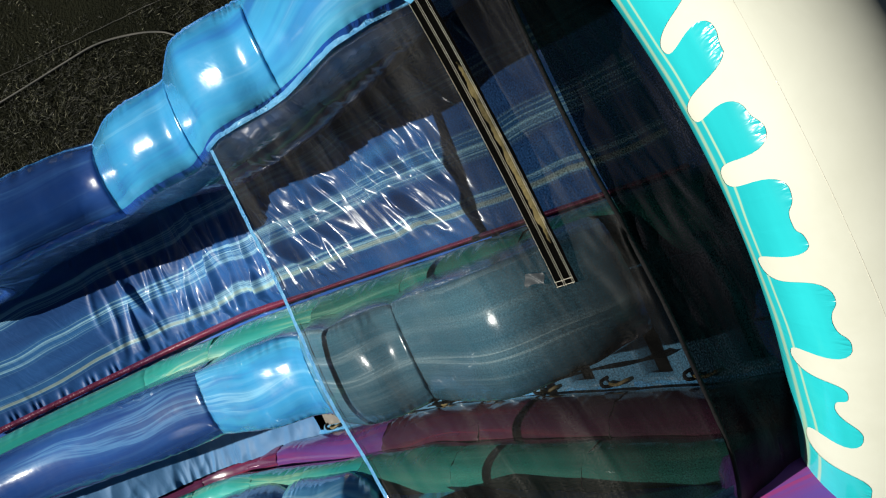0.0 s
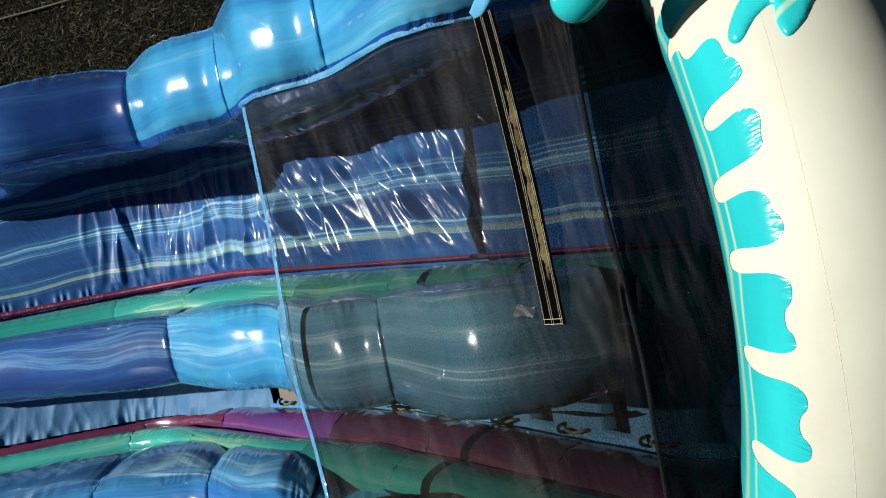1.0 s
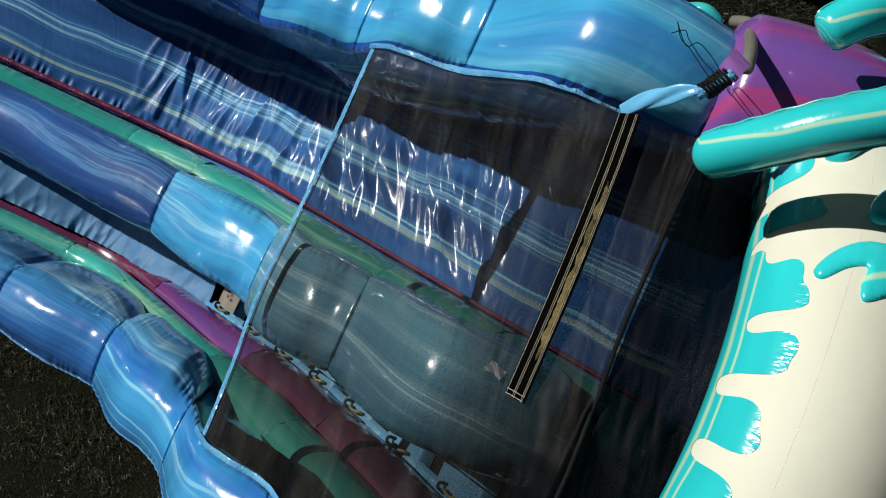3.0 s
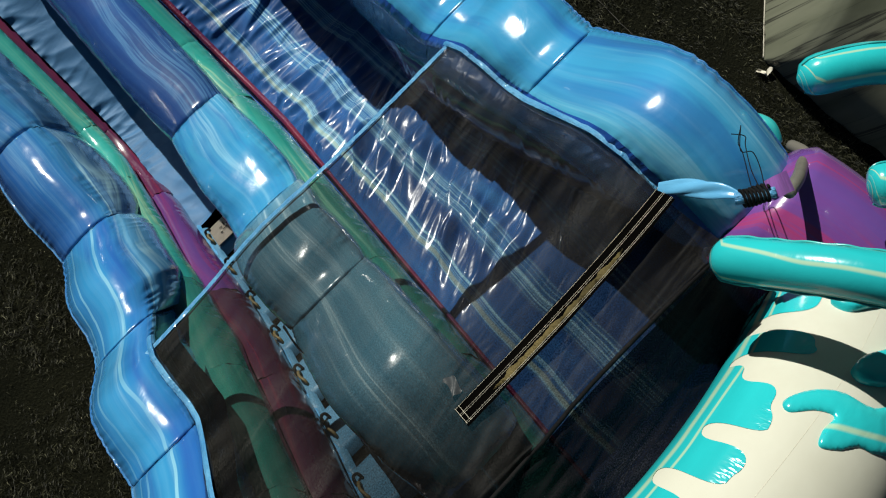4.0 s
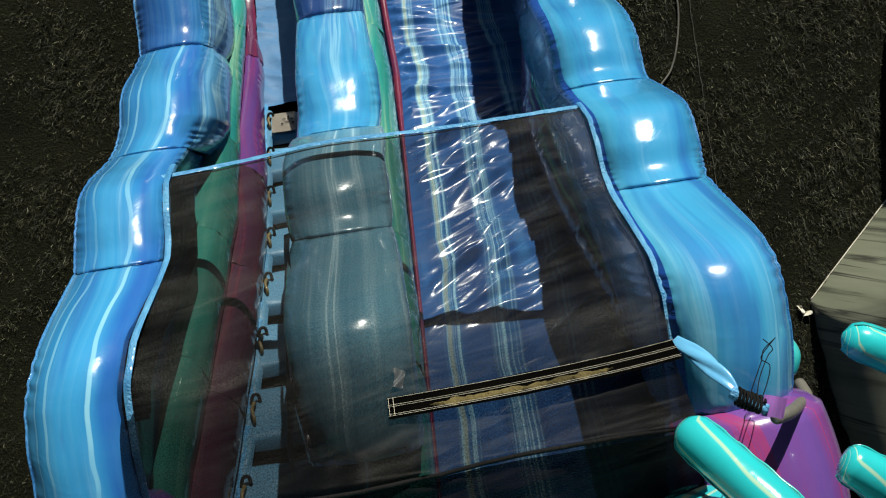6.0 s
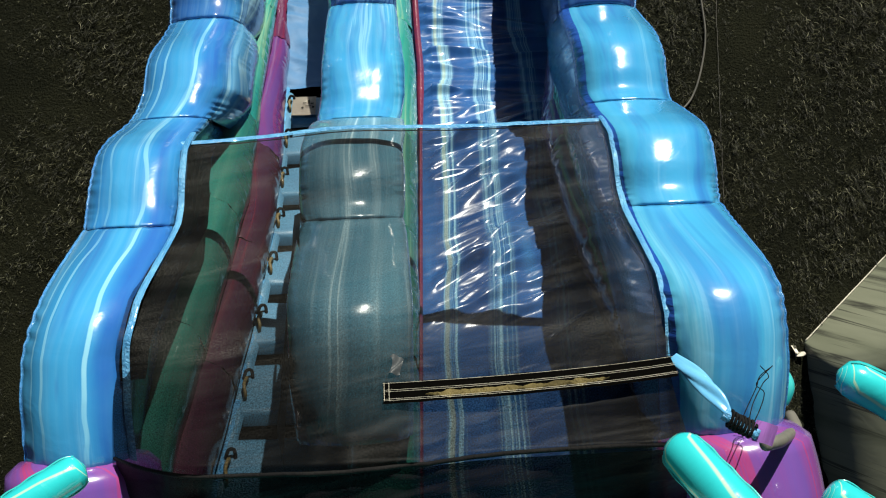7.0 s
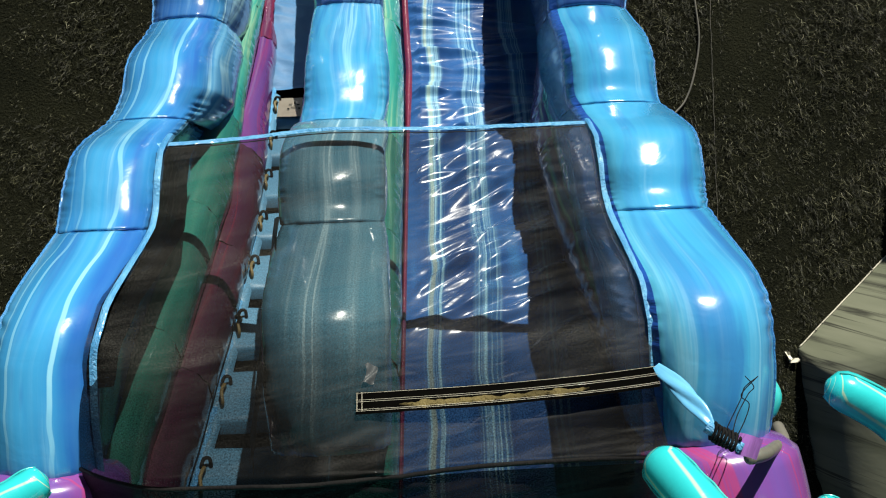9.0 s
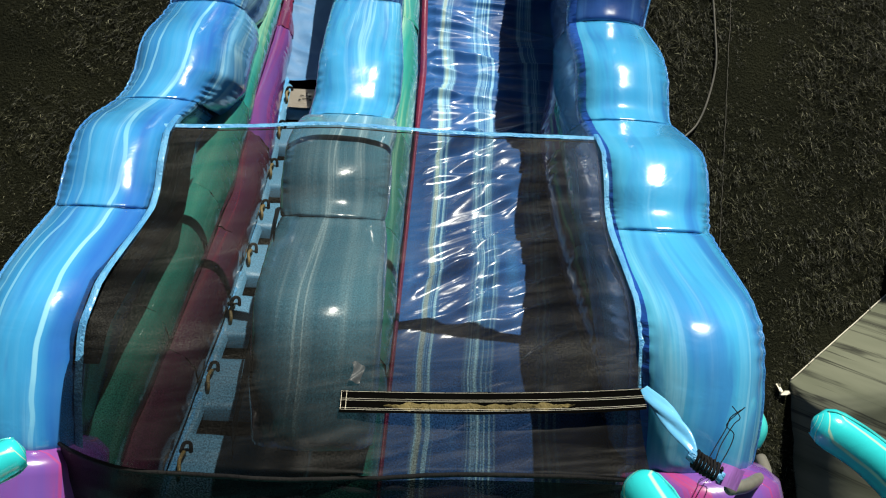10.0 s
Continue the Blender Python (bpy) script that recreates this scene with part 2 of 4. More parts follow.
def lane_vinyl():
    """The sliding bed, wet in its upper half: dark blue with two bundles of pale and yellow lines."""
    m = Nodes("striped_dark_blue_bed_vinyl")
    tc = m.add("TexCoord")
    sep = m.add("SeparateXYZ")
    m.link(tc.outputs["UV"], sep.inputs[0])
    x, s = sep.outputs[0], sep.outputs[1]
    wave = m.noise(m.coords((0.35, 0.75, 1.0), offset=False), 1.0, 2.0)
    xw = m.math("ADD", x, m.math("MULTIPLY_ADD", wave, 0.22, -0.11))
    line = m.add("CombineXYZ")
    m.link(m.math("MULTIPLY", xw, 50.0), line.inputs[0])
    m.link(m.math("MULTIPLY", s, 0.30), line.inputs[1])
    bars = m.ramp(m.noise(line.outputs[0], 1.0, 2.5, 0.6), [(0.46, (0, 0, 0)), (0.62, (1, 1, 1))])

    def bundle(at, half):
        off = m.math("ABSOLUTE", m.math("SUBTRACT", xw, at))
        n = m.add("MapRange", interpolation_type="SMOOTHSTEP")
        m.link(off, n.inputs[0])
        n.inputs[1].default_value = half
        n.inputs[2].default_value = half * 0.45
        return n.outputs[0]

    gold = bundle(0.185, 0.020)
    pale = m.math("MAXIMUM", m.math("MAXIMUM", bundle(0.21, 0.075), bundle(0.55, 0.105)), bundle(0.95, 0.10))
    ground = m.ramp(m.noise(m.coords((3.0, 0.5, 1.0), offset=False), 1.0, 3.0), [(0.35, (0.014, 0.052, 0.170)), (0.6, (0.023, 0.092, 0.270)), (0.75, (0.042, 0.16, 0.37))])
    c = m.mix(m.math("MULTIPLY", pale, 0.22), ground, rgb(0.055, 0.24, 0.45))
    c = m.mix(m.math("MULTIPLY", m.math("MULTIPLY", pale, bars), 0.75), c, rgb(0.30, 0.54, 0.66))
    c = m.mix(m.math("MULTIPLY", gold, 0.42), c, rgb(0.44, 0.50, 0.30))
    slant = m.add("Mapping")
    slant.inputs["Rotation"].default_value = (0, 0, -0.65)
    m.link(tc.outputs["UV"], slant.inputs["Vector"])

    def crumple(along, across, seed):
        k = m.add("Mapping")
        k.inputs["Scale"].default_value = (along, across, 1.0)
        k.inputs["Location"].default_value = (seed, seed, 0)
        m.link(slant.outputs["Vector"], k.inputs["Vector"])
        return m.math("ABSOLUTE", m.math("SUBTRACT", m.noise(k.outputs["Vector"], 1.0, 3.0, 0.6, 0.8), 0.5))

    n1 = m.bump(crumple(2.5, 7.0, 1.0), 0.14, 0.05)
    n2 = m.bump(crumple(8.0, 18.0, 4.0), 0.06, 0.02, n1)
    dry = m.add("MapRange", interpolation_type="SMOOTHSTEP")
    m.link(m.math("ADD", s, m.math("MULTIPLY", wave, 0.6)), dry.inputs[0])
    dry.inputs[1].default_value = 4.9
    dry.inputs[2].default_value = 5.5
    m.finish(c, m.math("MULTIPLY_ADD", dry.outputs[0], 0.13, 0.25), n2, coat=0.7)
    m.link(m.math("MULTIPLY_ADD", dry.outputs[0], -0.50, 0.7), m.bsdf.inputs["Coat Weight"])
    m.link(m.math("MULTIPLY_ADD", dry.outputs[0], -0.38, 0.5), m.bsdf.inputs["Specular IOR Level"])
    return m.mat


BED = lane_vinyl()


def arch_vinyl():
    m = Nodes("cream_white_vinyl")
    dirt = m.noise(m.coords((1.6, 1.6, 1.6), offset=False), 1.0, 6.0, 0.65)
    c = m.mix(m.ramp(dirt, [(0.45, (0, 0, 0)), (0.75, (1, 1, 1))]), rgb(0.58, 0.582, 0.495), rgb(0.52, 0.52, 0.43))
    w = m.noise(m.coords((2.5, 5.0, 1.0)), 1.0, 3.0, 0.5, 0.7)
    return m.finish(c, 0.6, m.bump(w, 0.12, 0.02), spec=0.25)


WHITE = arch_vinyl()


def net_fabric(name, cover, tint, grain=0.9, lower=None, spec=0.06):
    """Black screen mesh: threads with open gaps between them. lower: denser cover and darker tint that paint the shade
    below the band.
    """
    m = Nodes(name)
    slant = m.add("Mapping")
    slant.inputs["Rotation"].default_value = (0, 0, -0.22)
    m.link(m.coords((1.0, 1.0, 1.0), offset=False), slant.inputs["Vector"])
    folds = m.add("Mapping")
    folds.inputs["Scale"].default_value = (1.1, 4.6, 1.0)
    m.link(slant.outputs["Vector"], folds.inputs["Vector"])
    big = m.noise(folds.outputs["Vector"], 1.0, 5.0, 0.58, 0.7)
    weave = m.noise(m.coords((140.0, 105.0, 1.0), offset=False), 1.0, 2.0, 0.6)
    soft = m.noise(folds.outputs["Vector"], 1.0, 2.0, 0.5, 0.6)
    clear = m.add("BsdfTransparent")
    clear.inputs[0].default_value = (1, 1, 1, 1)
    mixer = m.add("MixShader")

    # Light on fold crests and shade in the valleys, painted into the thread colour.
    def lit_folds(t):
        return m.ramp(big, [(0.38, tuple(0.8 * a for a in t[0])), (0.52, tuple(0.5 * a + 0.5 * b for a, b in zip(*t))), (0.70, tuple(1.6 * b for b in t[1]))])

    c = lit_folds(tint)
    base = cover
    if lower is not None:
        sep = m.add("SeparateXYZ")
        m.link(m.coords((1.0, 1.0, 1.0), offset=False), sep.inputs[0])
        shade_below = m.add("MapRange", interpolation_type="SMOOTHSTEP")
        m.link(m.math("ADD", sep.outputs[1], m.math("MULTIPLY", big, 0.5)), shade_below.inputs[0])
        shade_below.inputs[1].default_value = -0.30
        shade_below.inputs[2].default_value = -0.82
        c = m.mix(shade_below.outputs[0], c, lit_folds(lower[1]))
        base = m.math("MULTIPLY_ADD", shade_below.outputs[0], lower[0] - cover, cover)
    thread = m.ramp(weave, [(0.35, (0.35, 0.35, 0.35)), (0.65, (1.7, 1.7, 1.7))])
    c = m.mix(1.0, c, thread, "MULTIPLY")
    m.finish(c, 0.5, m.bump(weave, 0.4, 0.002, m.bump(soft, 1.0, 0.05)), spec=spec)
    fac = m.math("ADD", m.math("ADD", m.math("MULTIPLY_ADD", big, 0.10, -0.05), base), m.math("MULTIPLY_ADD", weave, grain, -0.5 * grain))
    m.link(fac, mixer.inputs[0])
    m.link(clear.outputs[0], mixer.inputs[1])
    m.link(m.bsdf.outputs[0], mixer.inputs[2])
    m.link(mixer.outputs[0], m.out.inputs["Surface"])
    return m.mat


NET = net_fabric("black_screen_mesh", 0.425, ((0.0056, 0.0056, 0.0052), (0.0252, 0.0246, 0.0224)), 0.9, (0.72, ((0.0012, 0.0012, 0.0012), (0.0036, 0.0035, 0.0033))))
# Near-opaque mesh; its black also stands for shade by the arch and left wall.
NET_DENSE = net_fabric("double_mesh_and_shade", 0.975, ((0.0040, 0.0040, 0.0052), (0.0062, 0.0062, 0.0080)), 0.25, spec=0.02)


def rock_vinyl():
    """Grey-olive stone print with thin dark streaks along the seams."""
    m = Nodes("grey_stone_print_vinyl")
    soft = m.noise(m.coords((0.5, 2.2, 1.0), offset=False), 1.0, 4.0, 0.55, 0.5)
    c = m.ramp(soft, [(0.30, (0.085, 0.095, 0.062)), (0.5, (0.165, 0.175, 0.125)), (0.7, (0.235, 0.24, 0.175))])
    thin = m.noise(m.coords((0.55, 9.0, 1.0), offset=False), 1.0, 5.0, 0.6, 0.5)
    lines = m.ramp(thin, [(0.53, (0, 0, 0)), (0.575, (1, 1, 1)), (0.61, (0.5, 0.5, 0.5)), (0.66, (0, 0, 0))])
    where = m.ramp(m.noise(m.coords((0.7, 2.0, 1.0), offset=False), 1.3, 2.0), [(0.30, (0, 0, 0)), (0.46, (1, 1, 1))])
    c = m.mix(m.math("MULTIPLY", m.math("MULTIPLY", lines, where), 0.9), c, rgb(0.02, 0.02, 0.017))
    w = m.noise(m.coords((3.0, 5.0, 1.0), offset=False), 1.0, 3.0, 0.5, 0.5)
    return m.finish(c, 0.5, m.bump(w, 0.2, 0.02), coat=0.05)


ROCK = rock_vinyl()


def turf():
    m = Nodes("dark_grass_ground")
    a = m.noise(m.coords((0.9, 0.9, 0.9), uv=False, offset=False), 1.0, 6.0, 0.65)
    b = m.noise(m.coords((38.0, 38.0, 38.0), uv=False, offset=False), 1.0, 5.0, 0.7)
    c = m.mix(m.ramp(a, [(0.35, (0, 0, 0)), (0.65, (1, 1, 1))]), rgb(0.007, 0.0082, 0.0045), rgb(0.015, 0.016, 0.0085))
    c = m.mix(m.ramp(b, [(0.5, (0, 0, 0)), (0.75, (0.5, 0.5, 0.5))]), c, rgb(0.03, 0.028, 0.014))
    return m.finish(c, 0.95, m.bump(b, 0.9, 0.04), spec=0.1)


TURF = turf()


def blade_grass():
    m = Nodes("grass_blades")
    g = m.add("NewGeometry")
    c = m.ramp(g.outputs["Random Per Island"], [(0.0, (0.004, 0.0052, 0.002)), (0.55, (0.014, 0.0155, 0.0065)), (0.80, (0.036, 0.037, 0.017)), (0.95, (0.085, 0.085, 0.044)), (1.0, (0.24, 0.24, 0.16))])
    return m.finish(c, 0.6, spec=0.3)


BLADES = blade_grass()


# ---- mesh helpers ----
def grid(fn, nu, nv, closed=False):
    """Vertices, faces and face-corner coordinates of a sheet; fn(u, v) gives a place and its coordinates in metres."""
    verts, uvs = [], []
    for j in range(nv + 1):
        for i in range(nu + 1):
            p, t = fn(i / nu, j / nv)
            verts.append(p)
            uvs.append(t)
    faces = [(j * (nu + 1) + i, j * (nu + 1) + i + 1, (j + 1) * (nu + 1) + i + 1, (j + 1) * (nu + 1) + i) for j in range(nv) for i in range(nu)]
    return verts, faces, uvs


def join(pieces):
    verts, faces, uvs = [], [], []
    for v, f, t in pieces:
        o = len(verts)
        verts += v
        uvs += t
        faces += [tuple(i + o for i in q) for q in f]
    return verts, faces, uvs


def part(name, piece, material, parent=None, label="", smooth=True, weld=0.0):
    """Links one mesh object under a thing or under a part."""
    verts, faces, uvs = piece
    me = bpy.data.meshes.new(name)
    me.from_pydata([tuple(v) for v in verts], [], faces)
    layer = me.uv_layers.new(name="uv")
    corner = np.empty(len(me.loops), dtype=np.int32)
    me.loops.foreach_get("vertex_index", corner)
    layer.data.foreach_set("uv", np.asarray(uvs, dtype=np.float32)[corner].ravel())
    me.polygons.foreach_set("use_smooth", np.full(len(me.polygons), smooth))
    if weld:
        bm = bmesh.new()
        bm.from_mesh(me)
        bmesh.ops.remove_doubles(bm, verts=bm.verts, dist=weld)
        bmesh.ops.recalc_face_normals(bm, faces=bm.faces)
        bm.to_mesh(me)
        bm.free()
    me.materials.append(material)
    ob = new(name, me)
    if parent is not None:
        ob.parent = parent
    if label:
        tagged(ob, label)
    return ob


def thing(name, label, category, at=(0, 0, 0), group="", kind=""):
    ob = new(name)
    ob.location = at
    return tagged(ob, label, category, group, kind)


def pipe(points, radius, sides=10, steps=8, cap=True):
    """A round cord or sleeve along a smooth line; radius is a number or a function of 0..1."""
    pts = [Vector(p) for p in points]
    line = []
    for k in range(len(pts) - 1):
        p0, p1, p2, p3 = pts[max(k - 1, 0)], pts[k], pts[k + 1], pts[min(k + 2, len(pts) - 1)]
        for q in range(steps):
            t = q / steps
            line.append(0.5 * (2 * p1 + (p2 - p0) * t + (2 * p0 - 5 * p1 + 4 * p2 - p3) * t * t + (3 * p1 - p0 - 3 * p2 + p3) * t ** 3))
    line.append(pts[-1])
    n = len(line) - 1
    verts, uvs, faces = [], [], []
    far = 0.0
    side = None
    for j, p in enumerate(line):
        d = (line[min(j + 1, n)] - line[max(j - 1, 0)]).normalized()
        if side is None:
            side = d.cross(Vector((0, 0, 1)) if abs(d.z) < 0.9 else Vector((1, 0, 0))).normalized()
        side = (side - d * side.dot(d)).normalized()
        up = d.cross(side)
        far += (p - line[j - 1]).length if j else 0
        r = radius(j / n) if callable(radius) else radius
        for i in range(sides + 1):
            a = 2 * math.pi * i / sides
            verts.append(p + (side * math.cos(a) + up * math.sin(a)) * r)
            uvs.append((a * max(r, 0.01), far))
    for j in range(n):
        for i in range(sides):
            a = j * (sides + 1) + i
            faces.append((a, a + 1, a + sides + 2, a + sides + 1))
    if cap:
        faces.append(tuple(range(sides))[::-1])
        faces.append(tuple(n * (sides + 1) + i for i in range(sides)))
    return verts, faces, uvs


def box(cx, cy, cz, sx, sy, sz, bevel=0.01):
    """A block with bevelled edges."""
    bm = bmesh.new()
    bmesh.ops.create_cube(bm, size=1.0)
    for v in bm.verts:
        v.co = Vector((v.co.x * sx, v.co.y * sy, v.co.z * sz))
    bmesh.ops.bevel(bm, geom=list(bm.edges), offset=bevel, segments=2, affect="EDGES")
    verts = [v.co + Vector((cx, cy, cz)) for v in bm.verts]
    bm.verts.index_update()
    faces = [tuple(v.index for v in f.verts) for f in bm.faces]
    bm.free()
    return verts, faces, [(v.x, v.y) for v in verts]


# ---- the slide's long profile: a steep bed that runs out flat ----
STEEP = math.atan(1.28)
TOP_Y, TOP_Z = -2.0, 5.294
GROUND = -0.6
LOW_Y, RADIUS = 2.253, 1.3
RUN = ((LOW_Y - TOP_Y) / math.cos(STEEP)) - RADIUS * math.tan(STEEP / 2)
BEND = RADIUS * STEEP
FLAT_Z = TOP_Z - 1.28 * (LOW_Y - TOP_Y)
END = RUN + BEND + 1.75


def bed(s, n=0.0):
    """Place (y, z) at s metres down the bed and n metres off it."""
    if s < RUN:
        y, z, a = TOP_Y + s * math.cos(STEEP), TOP_Z - s * math.sin(STEEP), STEEP
    elif s < RUN + BEND:
        a = STEEP - (s - RUN) / RADIUS
        y0, z0 = TOP_Y + RUN * math.cos(STEEP), TOP_Z - RUN * math.sin(STEEP)
        y = y0 + RADIUS * (math.sin(STEEP) - math.sin(a))
        z = z0 - RADIUS * (math.cos(a) - math.cos(STEEP))
    else:
        a = 0.0
        y = LOW_Y + RADIUS * math.tan(STEEP / 2) + (s - RUN - BEND)
        z = FLAT_Z
    return y + n * math.sin(a), z + n * math.cos(a)


def at(x, s, n):
    y, z = bed(s, n)
    return Vector((x, y, z))


CREASES = [0.28, 1.6, 2.75, 3.9, 5.75, 7.2, END]

# the wall tops step down like stairs: each segment runs nearly level, then drops to the next seam
STAIRS = [
    [(-1.02, 5.30), (-0.75, 5.36), (-0.43, 5.345), (-0.25, 5.21), (-0.10, 4.90), (0.01, 4.65), (0.10, 4.48)],
    [(0.10, 4.48), (0.20, 4.38), (0.36, 4.325), (0.53, 4.21), (0.63, 3.99), (0.71, 3.75), (0.79, 3.52)],
    [(0.79, 3.52), (0.88, 3.38), (1.03, 3.32), (1.21, 3.22), (1.35, 3.01), (1.49, 2.70), (1.63, 2.42)],
    [(1.63, 2.42), (1.8, 2.36), (2.1, 2.40), (2.45, 2.45), (2.7, 2.39), (2.87, 2.18), (2.98, 1.84)],
    [(2.98, 1.84), (3.05, 1.54), (3.15, 1.10), (3.3, 0.70), (3.5, 0.40), (3.8, 0.25), (4.4, 0.15)],
]

# the left wall goes on more evenly towards its foot
LEFT_STAIRS = STAIRS[:3] + [
    [(1.63, 2.42), (1.75, 2.32), (1.9, 2.28), (2.1, 2.24), (2.3, 2.16), (2.45, 2.07), (2.6, 1.97)],
    [(2.6, 1.97), (2.8, 1.90), (3.1, 1.88), (3.6, 1.86), (4.0, 1.84), (4.25, 1.78), (4.4, 1.70)],
]


def glide(knots, f):
    """A smooth line through knots at f from 0 to 1."""
    g = f * (len(knots) - 1)
    k = min(int(g), len(knots) - 2)
    t = g - k
    p0, p1, p2, p3 = knots[max(k - 1, 0)], knots[k], knots[k + 1], knots[min(k + 2, len(knots) - 1)]
    return [0.5 * (2 * b + (c - a) * t + (2 * a - 5 * b + 4 * c - d) * t * t + (3 * b - a - 3 * c + d) * t ** 3) for a, b, c, d in zip(p0, p1, p2, p3)]


def stair_z(y):
    """Height of the wall tubes' middle line at y."""
    for knots in STAIRS:
        if y <= knots[-1][0]:
            for (ya, za), (yb, zb) in zip(knots, knots[1:]):
                if y <= yb:
                    return za + (zb - za) * (max(y, ya) - ya) / (yb - ya)
    return 0.2


def lane_z(y):
    """Height of the bed's middle surface at y."""
    return max(TOP_Z - 1.28 * (y - TOP_Y), FLAT_Z)


def stair_segment(line, knots, rx, up, low, drop, seed, pinch=0.06, sides=72, rows=72, turn=(0.0, 1.0), grow=0.0, shear=0.0, belly=0.30, flank=0.30, bulge=0.0):
    """One blown-up segment of a wall: an upright oval that follows the stair line, with a stitched crease at both ends."""
    def fn(u, v):
        a = 2 * math.pi * (turn[0] + (turn[1] - turn[0]) * u) - 0.5 * math.pi
        y, z = glide(knots, v)
        cx = line(y)
        c, q = math.cos(a), math.sin(a)
        near = min(v, 1 - v)
        body = 1 - (1 - math.sin(math.pi * v)) ** 2
        crease = math.exp(-(near / 0.022) ** 1.3) * min(max((0.86 - abs(c)) / 0.30, 0.0), 1.0)
        k = 1 - pinch * (1 - body)
        g = 0.005 * math.exp(-near / 0.05) * math.sin(a * 19 + 3 * noise.noise((a * 2, seed, 3.0)))
        pucker = math.exp(-((abs(c) - 0.88) / 0.11) ** 2)
        g += 0.0065 * pucker * max(0.0, 0.35 + noise.noise((v * 4, seed, 8.0))) * math.sin(v * 95 + seed + 9 * noise.noise((v * 6, seed, 1.0)))
        soft = 0.014 * noise.noise((c * 1.3, q * 1.3 + seed, v * 3.0)) + 0.004 * noise.noise((c * 4, q * 4 + seed, v * 7))
        r = up * (0.96 + 0.04 * body) if q > 0 else max(low, z - drop - lane_z(y) - 0.1)
        sq = abs(q) ** 0.94 if q > 0 else -abs(q) ** 0.9
        sc = abs(c) ** (0.95 if q > 0 else belly if c < 0 else flank) * (1 if c > 0 else -1)
        dent = 0.027 * crease
        side = bulge * (0.55 + 0.45 * body) * max(c, 0.0) * math.exp(-((q + 0.3) / 0.45) ** 2)
        return Vector((cx + shear * max(q, 0.0) + side + sc * (rx * k + g + soft + grow - dent * 0.6), y, z - drop + sq * (r + soft + grow) + g - (dent if q > 0 else 0))), (a * rx + 5.3 * (seed // 13), y * 1.6 + 3.7 * (seed // 13))
    return grid(fn, sides, rows)


def tube_segment(cx, cn, rx, rn, lift, s0, s1, seed, pinch=0.1, sides=44, rows=40, gather=0.006, slim=None):
    """One blown-up segment of a tube along the bed, pinched at both seams; cx gives its middle line at s."""
    def fn(u, v):
        a = 2 * math.pi * u
        s = s0 + (s1 - s0) * v
        near = min(v, 1 - v) * (s1 - s0)
        k = (1 - pinch * math.exp(-near / 0.035)) * (slim(s) if slim else 1.0)
        g = gather * math.exp(-near / 0.10) * math.sin(a * 23 + 2.0 * noise.noise((a * 2, seed, 3.0)))
        soft = 0.012 * noise.noise((math.cos(a) * 1.3, math.sin(a) * 1.3 + seed, v * 3))
        c, q = math.cos(a), math.sin(a)
        soft += 0.007 * math.exp(-((q - 0.35) / 0.3) ** 2) * math.sin(s * 46 + 7 * noise.noise((s * 3, seed, 2.0))) * max(0.0, 0.25 + noise.noise((s * 1.7, seed, 5.0)))
        return at(cx(s) + c * (rx * k + g + soft), s, cn + q * (rn * k + g + soft)), (a * rx + cn * 9, s + cn * 31)
    return grid(fn, sides, rows)


# ---- the inflatable slide ----
slide = thing("inflatable_slide", "tall blue marbled inflatable slide with cream arch and black net", "inflatable slide")
XR, XL, XM = 1.56, -1.50, -0.24
LEFT_IN = 0.02


def right_line(y):
    """The right wall stands out a little at its foot."""
    return XR + 0.08 * min(max((y - 1.25) / 0.6, 0.0), 1.0)


def left_out(y):
    """The left wall stands out a little towards the top."""
    return -0.09 * min(max((0.1 - y) / 0.6, 0.0), 1.0)


def left_line(y):
    """The left wall draws in a little towards its foot."""
    return XL + LEFT_IN + left_out(y) + 0.10 * min(max((y - 0.66) / 0.35, 0.0), 1.0)


def splay(s):
    """The lanes widen towards the top."""
    return 0.19 * min(max((3.3 - s) / 2.3, 0.0), 1.0) ** 1.2


def foot(side, s):
    """The right-hand tubes swing out towards the foot."""
    return 0.28 * min(max((s - 4.4) / 1.5, 0.0), 1.0) if side > 0 else 0.0


def middle(s):
    return XM + 0.12 + 0.036 * (min(s, 5.0) - 1.0)


